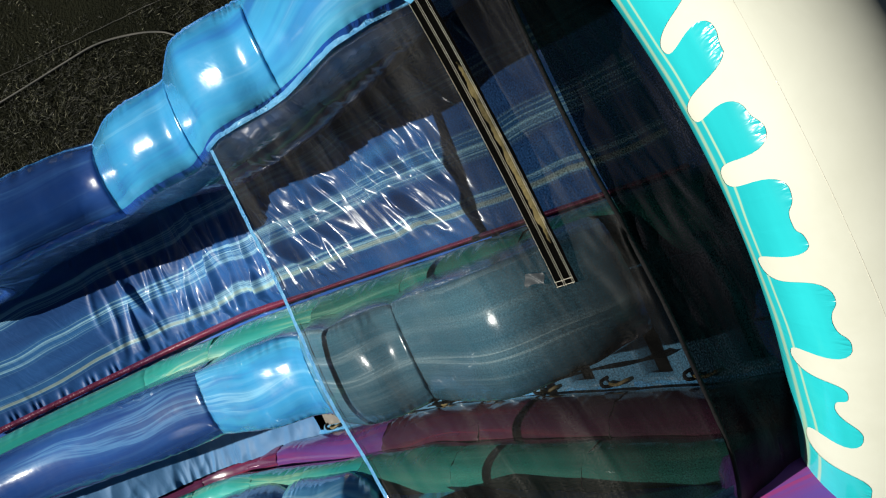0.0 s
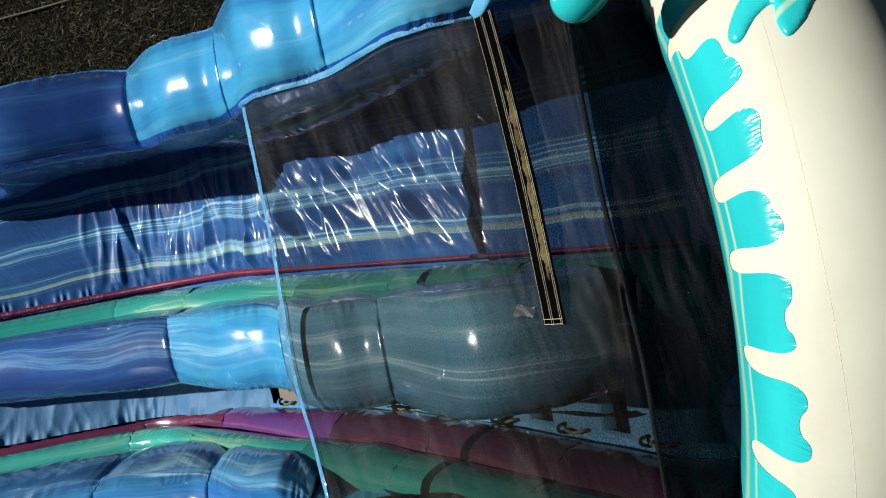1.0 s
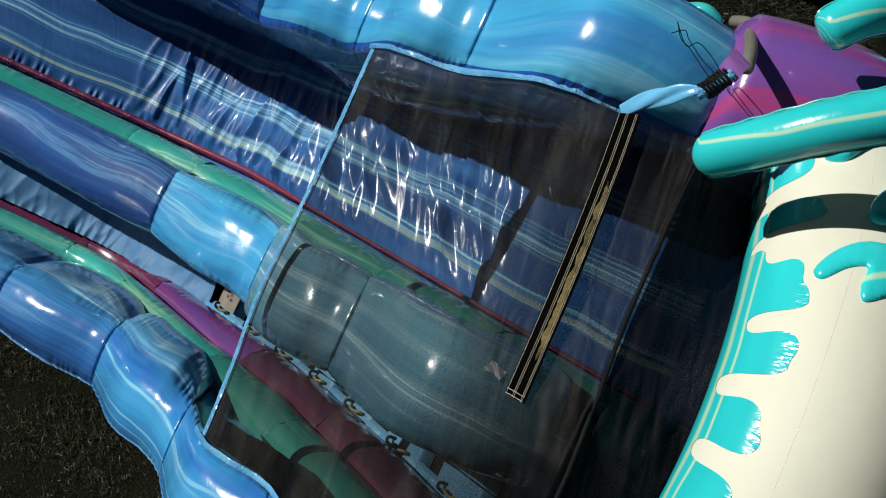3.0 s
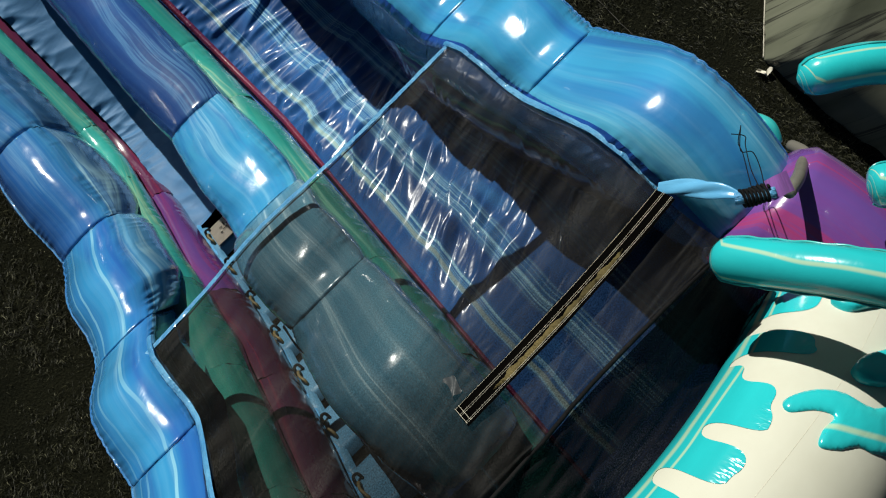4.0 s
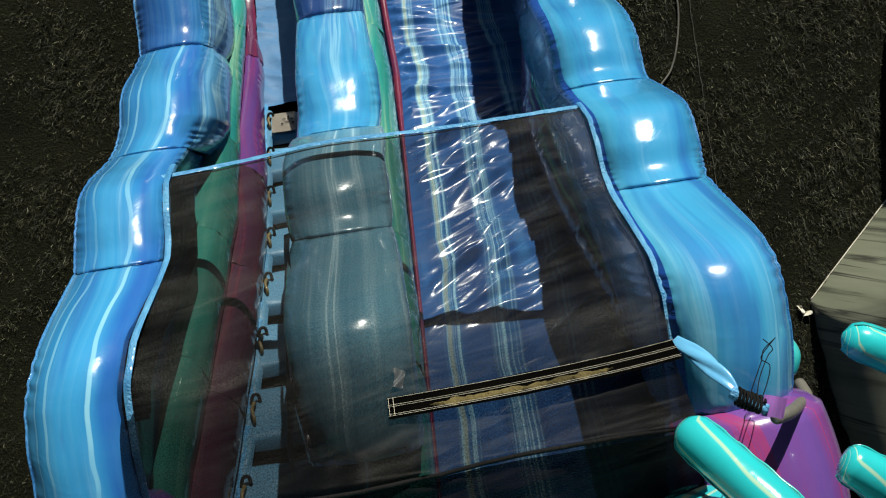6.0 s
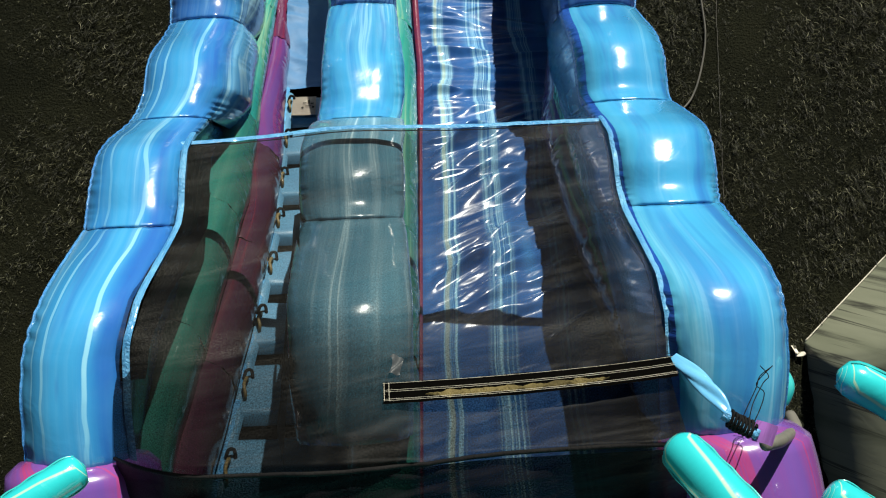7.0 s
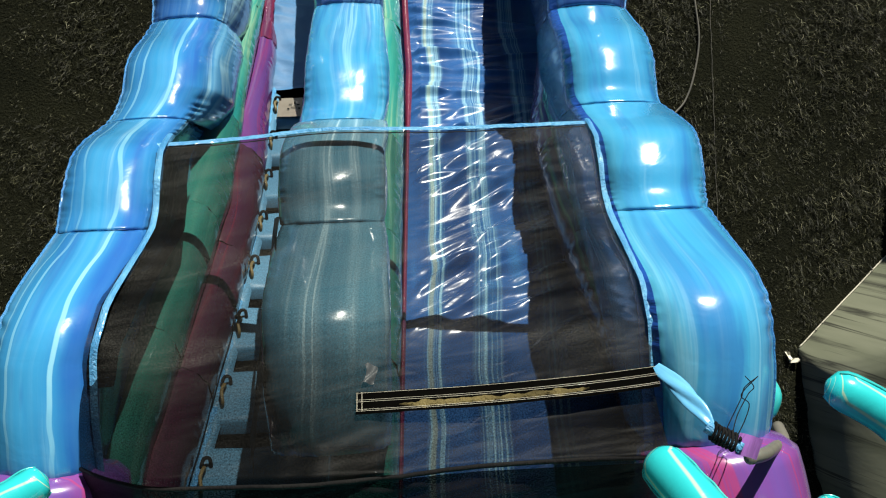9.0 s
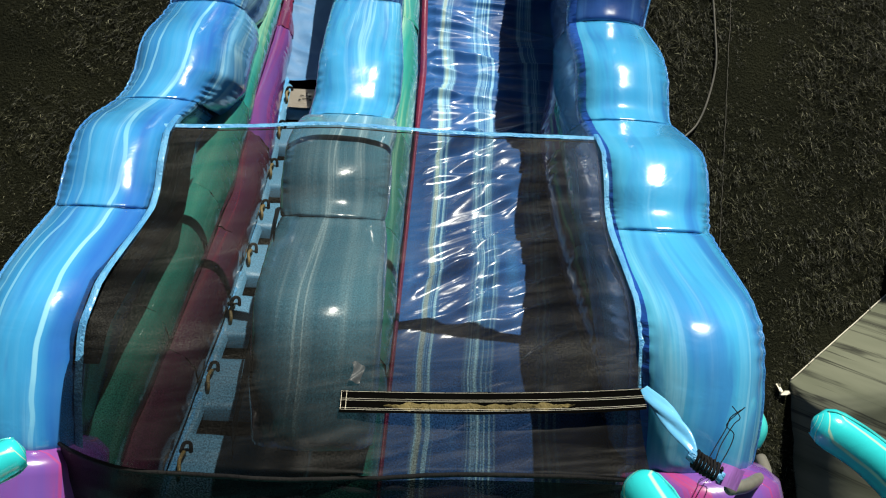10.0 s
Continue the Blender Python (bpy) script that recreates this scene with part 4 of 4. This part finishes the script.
def arch_point(f, a, grow=0.0):
    p, q = arch_at(f - 0.01), arch_at(f + 0.01)
    d = (q - p).normalized()
    up = Vector((0, 1, 0)).cross(d)
    up = up if up.z > 0 or abs(f) > 0.99 else -up
    r = ARCH_R + grow
    return arch_at(f) + (Vector((0, 1, 0)) * math.cos(a) + up * math.sin(a)) * r


def arch_sheet(f0, f1, a0, a1, nu, nv, grow=0.0):
    return grid(lambda u, v: (arch_point(f0 + (f1 - f0) * v, a0 + (a1 - a0) * u, grow), ((a0 + (a1 - a0) * u) * ARCH_R, (f0 + (f1 - f0) * v) * 1.7)), nu, nv)


arch = part("arch", arch_sheet(-1.0, 1.0, 0, 2 * math.pi, 96, 150), WHITE, slide, "cream white inflated arch with aqua drips")


# where the aqua print turns along the arch: x, degrees up from the front
WAVES = [(-1.45, 8), (-1.17, 43), (-1.07, 2), (-0.90, 41), (-0.81, 28), (-0.73, 37), (-0.66, 4), (-0.54, 45), (-0.46, 39), (-0.38, 44), (-0.28, 2), (-0.21, 41), (-0.14, 37), (-0.04, 43), (0.04, 2),
         (0.13, 45), (0.19, 41), (0.30, 1), (0.365, 45), (0.43, 47), (0.52, 12), (0.575, 46), (0.68, 40), (0.79, 13), (0.845, -3), (0.90, 47), (0.94, 44), (1.01, -4), (1.12, 37), (1.30, 50), (1.45, 50)]


def drip_outline():
    """The print's edge as (x, degrees): round lobes with slightly necked sides."""
    line = []
    for (xa, da), (xb, db) in zip(WAVES, WAVES[1:]):
        for q in range(14):
            t = q / 14
            neck = 1.12 if abs(db - da) > 20 else 0.4
            line.append((xa + (xb - xa) * (t + neck * math.sin(2 * math.pi * t) / (2 * math.pi)) + 0.004 * math.sin(xa * 31 + t * 5), da + (db - da) * (1 - math.cos(math.pi * t)) / 2))
    return line + [WAVES[-1]]


def drips():
    """The aqua print as a thin skin laid on the arch."""
    edge = [Vector((x, radians(d))) for x, d in drip_outline()]
    low = [Vector((WAVES[-1][0] - (WAVES[-1][0] - WAVES[0][0]) * q / 90, -1.2)) for q in range(91)]
    loop = edge + low
    inner = [Vector((-1.43 + 0.026 * i, -1.1 + 0.075 * j)) for i in range(111) for j in range(27)]
    ring = [(k, (k + 1) % len(loop)) for k in range(len(loop))]
    flat, _, tris, *_ = delaunay_2d_cdt(loop + inner, ring, [], 1, 1e-5)
    used = sorted({i for t in tris for i in t})
    place = {i: k for k, i in enumerate(used)}
    verts, uvs = [], []
    for i in used:
        x, a = flat[i]
        f = math.asin(min(max(x / 1.42 * math.sin(1.35), -1), 1)) / 1.35
        verts.append(arch_point(f, a, 0.0022))
        uvs.append((a * ARCH_R, x))
    return verts, [tuple(place[i] for i in t) for t in tris], uvs


part("arch_seam", pipe([arch_point(-0.95 + 1.9 * q / 80, radians(64 + 5 * math.sin(q * 0.11)), -0.0003) for q in range(81)], 0.0010, 6, 2), THREAD, arch)
part("drip_print", drips(), DRIP, arch, "aqua wave drips with yellow streaks")


def tentacle(points, r0, r1):
    return pipe(points, lambda f: (r0 + (r1 - r0) * f) * (1.0 if f < 0.9 else math.sqrt(max(1 - ((f - 0.9) / 0.1) ** 2, 0.02))), 22, 8)


def add_tentacle(points, r0, r1, label="aqua inflated tentacle with pale streaks"):
    """A blown-up arm with a stitched seam along both sides."""
    piece = tentacle(points, r0, r1)
    arm = part("tentacle", piece, STRIPED, slide, label)
    rows = len(piece[0]) // 23
    for column in (0, 11):
        line = []
        for j in range(0, rows - 1):
            p, q = piece[0][j * 23 + column], piece[0][j * 23 + (column + 11) % 22]
            line.append(p + (p - q).normalized() * (0.002 + 0.0025 * math.sin(j * 1.9)))
        part("seam", pipe(line, 0.0045, 6, 2), AQUA, arm)


add_tentacle([(1.66, -1.77, 6.62), (1.49, -1.45, 6.66), (1.335, -1.21, 6.58), (1.19, -1.02, 6.40), (1.09, -0.89, 6.21)], 0.105, 0.088)
add_tentacle([(-1.95, -1.4, 6.05), (-1.75, -1.18, 6.08), (-1.55, -1.03, 6.02), (-1.36, -0.92, 5.92)], 0.10, 0.07)
add_tentacle([(2.2, -1.75, 5.7), (2.1, -1.52, 5.9), (1.96, -1.32, 6.0), (1.80, -1.19, 5.98)], 0.13, 0.085)
add_tentacle([(2.0, -2.0, 5.0), (2.5, -1.75, 5.2), (2.64, -1.25, 5.4), (2.42, -0.95, 5.45), (2.12, -0.76, 5.4)], 0.11, 0.10)


def on_arch(x, deg, grow):
    return arch_point(math.asin(min(max(x / 1.42 * math.sin(1.35), -1), 1)) / 1.35, radians(deg), grow)


def splash_pad(knots, lift, thick):
    """A padded flat splash with a round rim, laid on the arch; knots give its outline as x and degrees."""
    n = len(knots)
    rim = []
    for k in range(n):
        p0, p1, p2, p3 = (Vector(knots[(k + d) % n]) for d in (-1, 0, 1, 2))
        for q in range(7):
            t = q / 7
            p = 0.5 * (2 * p1 + (p2 - p0) * t + (2 * p0 - 5 * p1 + 4 * p2 - p3) * t * t + (3 * p1 - p0 - 3 * p2 + p3) * t ** 3)
            rim.append(Vector((p.x, radians(p.y) * ARCH_R)))
    x0, x1 = min(p.x for p in rim), max(p.x for p in rim)
    y0, y1 = min(p.y for p in rim), max(p.y for p in rim)
    inner = [Vector((x0 + 0.012 * i, y0 + 0.012 * j)) for i in range(int((x1 - x0) / 0.012) + 1) for j in range(int((y1 - y0) / 0.012) + 1)]
    ring = [(k, (k + 1) % len(rim)) for k in range(len(rim))]
    flat, _, tris, *_ = delaunay_2d_cdt(rim + inner, ring, [], 1, 1e-6)
    used = sorted({i for t in tris for i in t})
    place = {i: k for k, i in enumerate(used)}
    verts, uvs = [], []
    edges = [(rim[a], rim[b]) for a, b in ring]
    for i in used:
        p = Vector(flat[i])
        d = min((p - a - (b - a) * min(max((p - a).dot(b - a) / max((b - a).length_squared, 1e-12), 0.0), 1.0)).length for a, b in edges)
        h = thick * min(d / (1.6 * thick), 1.0) ** 0.5 if d > 1e-5 else 0.0
        verts.append(on_arch(p.x, math.degrees(p.y / ARCH_R), lift + h + 0.0015 * noise.noise((p.x * 30, p.y * 30, 1))))
        uvs.append((0.91 * p.x - 0.40 * p.y - 0.22, p.y))
    faces = [tuple(place[i] for i in t) for t in tris]
    o = len(verts)
    for p in rim:
        verts.append(on_arch(p.x, math.degrees(p.y / ARCH_R), -0.02))
        uvs.append((0.91 * p.x - 0.40 * p.y - 0.22, p.y))
    top = []
    for p in rim:
        top.append(min(range(o), key=lambda k: (Vector(flat[used[k]]) - p).length_squared))
    for a, b in ring:
        faces.append((top[a], top[b], o + b, o + a))
    return verts, faces, uvs


SPLASH = [(0.685, 45), (0.75, 53), (0.795, 66), (0.815, 84), (0.88, 97), (0.95, 126), (0.84, 126), (0.715, 99), (0.685, 88), (0.635, 80), (0.607, 71), (0.655, 68.5), (0.712, 70), (0.70, 61), (0.655, 50)]
FIN = [(1.122, 42.5), (1.20, 50.5), (1.24, 61.6), (1.32, 79), (1.30, 96), (1.21, 84), (1.186, 69.3), (1.147, 63.6), (1.095, 53)]
FLAP = [(0.875, 67), (0.935, 69), (1.01, 78), (1.08, 83.6), (1.20, 85), (1.31, 92), (1.31, 112), (1.10, 112), (0.95, 94), (0.865, 76)]
for knots, lift in ((SPLASH, 0.004), (FIN, 0.03), (FLAP, 0.035)):
    part("splash_finger", splash_pad(knots, lift, 0.012), STRIPED, slide, "aqua padded splash finger with pale streaks", weld=1e-5)

# ---- the tied corner ----
def sleeve(u, v):
    """A crumpled flat sleeve, broad at the net and drawn in at the cord."""
    p = Vector((1.215, -0.60, 5.76)).lerp(Vector((1.37, -0.83, 6.08)), v) + Vector((0.02, 0.0, 0.05)) * math.sin(math.pi * v)
    a = 2 * math.pi * u
    w = 0.016 + 0.022 * math.sin(math.pi * min(0.16 + v * 0.86, 1.0)) ** 1.1
    ruck = 0.008 * math.sin(3 * a + 9 * v) * math.sin(math.pi * v)
    return p + Vector((0.80, 0.55, 0)) * (w + ruck) * math.cos(a) + Vector((-0.1, 0.2, 0.9)) * (w * 0.4 + ruck) * math.sin(a), (u * 0.2, v * 0.4)


part("tie_sleeve", grid(sleeve, 28, 30), SLEEVE, slide, "light blue crumpled tie sleeve")
turns = [Vector((1.36, -0.825, 6.09)).lerp(Vector((1.45, -0.885, 6.11)), q / 56) + Vector((0.3, 0.55, 0)).normalized() * (0.034 + 0.006 * math.sin(q * 2.3)) * math.cos(q * 0.8) + Vector((0, 0, 1)) * 0.034 * math.sin(q * 0.8) for q in range(57)]
part("tie_core", pipe([(1.34, -0.81, 6.08), (1.40, -0.85, 6.10), (1.47, -0.90, 6.11)], 0.026, 10, 6), TRIM, slide)
part("cord_wrap", pipe(turns, 0.0068, 6, 2), CORD, slide, "black cord wound round the tie")
for pts in ([(1.40, -0.84, 6.12), (1.47, -0.80, 6.0), (1.56, -0.74, 5.86), (1.59, -0.70, 5.82), (1.65, -0.66, 5.81)], [(1.44, -0.87, 6.12), (1.55, -0.83, 5.92), (1.60, -0.77, 5.84), (1.57, -0.73, 5.83), (1.65, -0.655, 5.82)],
            [(1.43, -0.86, 6.12), (1.51, -0.80, 5.95), (1.60, -0.73, 5.83), (1.63, -0.70, 5.82), (1.60, -0.655, 5.80)]):
    part("cord_end", pipe(pts, 0.0024, 5, 6), CORD, slide)
part("purple_tab", ribbon([(1.45, -0.88, 6.12), (1.51, -0.90, 6.10), (1.57, -0.93, 6.04)], 0.045, (0.3, 0.8, 0)), PALE_PURPLE, slide)
part("aqua_gusset", tentacle([(1.87, -0.74, 5.2), (1.90, -0.83, 5.3), (1.87, -0.93, 5.3)], 0.05, 0.03), AQUA, slide, "small aqua gusset by the shoulder")
part("hose_stub", pipe([(1.55, -0.97, 5.98), (1.66, -0.99, 5.84), (1.80, -1.02, 5.58), (1.92, -1.04, 5.36), (1.95, -1.0, 5.2)], 0.03, 12, 6), HOSE, slide)

# ---- ground and grass ----
def ground():
    def axis(k):
        t = k * 2 - 1
        return 8 * t + 300 * t ** 5
    def fn(u, v):
        x, y = axis(u), axis(v)
        near = max(0, 1 - max(abs(x), abs(y)) / 12)
        return Vector((x, y, GROUND + 0.015 * near * noise.noise((x * 1.5, y * 1.5, 0)))), (x, y)
    return grid(fn, 90, 90)


tagged(part("ground", ground(), TURF), "dark short lawn round the slide", "ground", kind="structure")


def grass():
    """Tufts of short matted blades, close together in patches and thin between them."""
    rng = np.random.default_rng(4)
    n = 60000
    tx, ty = rng.uniform(-5.6, 6.6, n), rng.uniform(-3.6, 5.4, n)
    lush = np.array([noise.noise((x * 0.9, y * 0.9, 5)) + 0.7 * noise.noise((x * 3.1, y * 3.1, 9)) for x, y in zip(tx, ty)])
    keep = ~((tx > -1.7) & (tx < 1.76) & (ty > -2.4)) & ~((tx > 4.6) & (ty < -0.65)) & (lush + rng.uniform(-0.5, 0.5, n) > -0.28)
    tx, ty, lush = tx[keep], ty[keep], lush[keep]
    per = 8
    x, y = np.repeat(tx, per), np.repeat(ty, per)
    tall = np.repeat(np.clip(0.75 + 0.6 * lush, 0.45, 1.3), per)
    m = len(x)
    x, y = x + rng.normal(0, 0.028, m), y + rng.normal(0, 0.028, m)
    a = np.repeat(rng.uniform(0, 6.283, len(tx)), per) + rng.normal(0, 1.1, m)
    h = rng.uniform(0.014, 0.055, m) * tall
    w = rng.uniform(0.0010, 0.0025, m)
    lean = rng.uniform(0.5, 2.6, m)
    dx, dy = np.cos(a), np.sin(a)
    turn = rng.normal(0, 0.35, m)
    ex, ey = np.cos(a + turn), np.sin(a + turn)
    g = np.full(m, GROUND)
    mx, my = x + dx * h * lean * 0.5, y + dy * h * lean * 0.5
    co = np.stack([np.stack(c, 1) for c in ((x - dy * w, y + dx * w, g), (x + dy * w, y - dx * w, g), (mx + dy * w, my - dx * w, g + h * 0.75), (mx - dy * w, my + dx * w, g + h * 0.75),
                                            (mx + ex * h * lean * 0.5, my + ey * h * lean * 0.5, g + h))], 1).reshape(-1, 3)
    o = np.arange(m) * 5
    faces = np.stack([o, o + 1, o + 2, o + 3], 1).tolist() + np.stack([o + 3, o + 2, o + 4], 1).tolist()
    return co.tolist(), faces, np.zeros((len(co), 2))


tagged(part("grass", grass(), BLADES, smooth=False), "sparse dry and green grass blades on the lawn", "grass", kind="stuff")

# ---- the neighbouring grey inflatable ----
grey = thing("grey_inflatable", "grey stone-printed inflatable standing on the grass beside the slide", "inflatable", (4.28, -1.345, GROUND))
grey.scale = (1.058, 1.058, 1.058)


def mound_height(px, py):
    """Two puffed faces that meet in a seam rising from the near corner."""
    a = 0.69 * px - 0.72 * py
    b = 0.99 * px + 0.11 * py
    bulge = 0.05 * abs(math.sin(3.0 * (0.34 * px + 0.94 * py) + 0.4)) ** 0.7
    ha = 1.5 * max(a, 0.0) ** 0.8 + bulge * min(a * 3, 1.0) if a > 0 else 0.0
    hb = 1.1 * (1 - (1 - min(b / 1.8, 1.0)) ** 2) ** 0.5 if b > 0 else 0.0
    groove = 0.03 * math.exp(-((ha - hb) / 0.05) ** 2)
    return max(min(ha, hb, 2.4) - groove, 0.0), a, b


def stone_mound():
    def fn(u, v):
        m = 4.2 * u ** 1.5
        t = -1.46 + 2.225 * v
        wob = 0.02 * noise.noise((m * 3, t * 4, 1)) * min(m, 1.0)
        px, py = m * math.cos(t) + wob, m * math.sin(t)
        h, a, b = mound_height(px, py)
        return Vector((px, py, h)), (0.94 * px - 0.34 * py, 0.34 * px + 0.94 * py)
    return grid(fn, 90, 110)


mound = part("body", stone_mound(), ROCK, grey, "grey stone print with dark streaks")
def tower(u, v):
    """Unseen taller end of the body, a puffed round-cornered block added for its shadow."""
    a = 2 * math.pi * u
    c, q = math.cos(a), math.sin(a)
    k = 0.86 + 0.14 * math.sin(math.pi * min(v * 1.1, 1.0)) if v < 0.9 else 0.86 * ((1 - v) / 0.1) ** 0.5
    return Vector((2.20 + 0.85 * k * abs(c) ** 0.5 * math.copysign(1, c), 3.0 + 0.8 * k * abs(q) ** 0.5 * math.copysign(1, q), 1.25 * min(v / 0.9, 1.0) + 0.1 * max(0.0, v - 0.9) * 10)), (a, v * 1.7)


part("unseen_rear_body", grid(tower, 48, 30), ROCK, grey, "unseen grey stone-printed block that casts a shadow on the grass")
rim = []
for k in range(30):
    m = 0.02 + 2.6 * k / 29
    rim.append((m * 0.72 - 0.004, m * 0.69 + 0.004, 0.012 + 0.01 * noise.noise((m * 4, 0, 0))))
part("base_seam", pipe(rim, 0.007, 6, 3), THREAD, grey, "pale stitched base seam")

# scraps by its corner
for x, y, turn in ((4.17, -1.41, 0.4), (4.23, -1.46, 1.7)):
    def scrap(u, v, x=x, y=y, turn=turn):
        p, q = (u - 0.5) * 0.04, (v - 0.5) * 0.11 * (1 - 0.3 * u)
        return Vector((x + p * math.cos(turn) - q * math.sin(turn), y + p * math.sin(turn) + q * math.cos(turn), GROUND + 0.04 + 0.02 * math.sin(u * 3 + v * 4))), (p, q)
    tagged(part("scrap", grid(scrap, 4, 6), THREAD), "small pale crumpled scrap on the grass", "litter", group="scraps on the lawn")

# thin cable and a line of twine on the lawn
cable = part("garden_cable", pipe([(3.1, 4.9, GROUND + 0.03), (3.22, 3.2, GROUND + 0.03), (3.31, 2.33, GROUND + 0.03), (3.34, 1.975, GROUND + 0.03), (3.30, 1.68, GROUND + 0.03), (3.21, 1.385, GROUND + 0.03), (3.08, 1.20, GROUND + 0.03), (2.75, 0.97, GROUND + 0.03), (2.1, 0.85, GROUND + 0.03)], 0.010, 8, 8), HOSE)
tagged(cable, "thin grey cable lying in a curve on the grass", "cable")
twine = part("twine", pipe([(3.47 + 0.014 * noise.noise((k * 0.7, 0, 0)), 5.0 - 5.2 * k / 60, GROUND + 0.02 + 0.012 * noise.noise((0, k * 0.9, 0))) for k in range(61)], 0.0025, 5, 2), HOSE)
tagged(twine, "thin dry line of twine lying on the lawn", "twine")
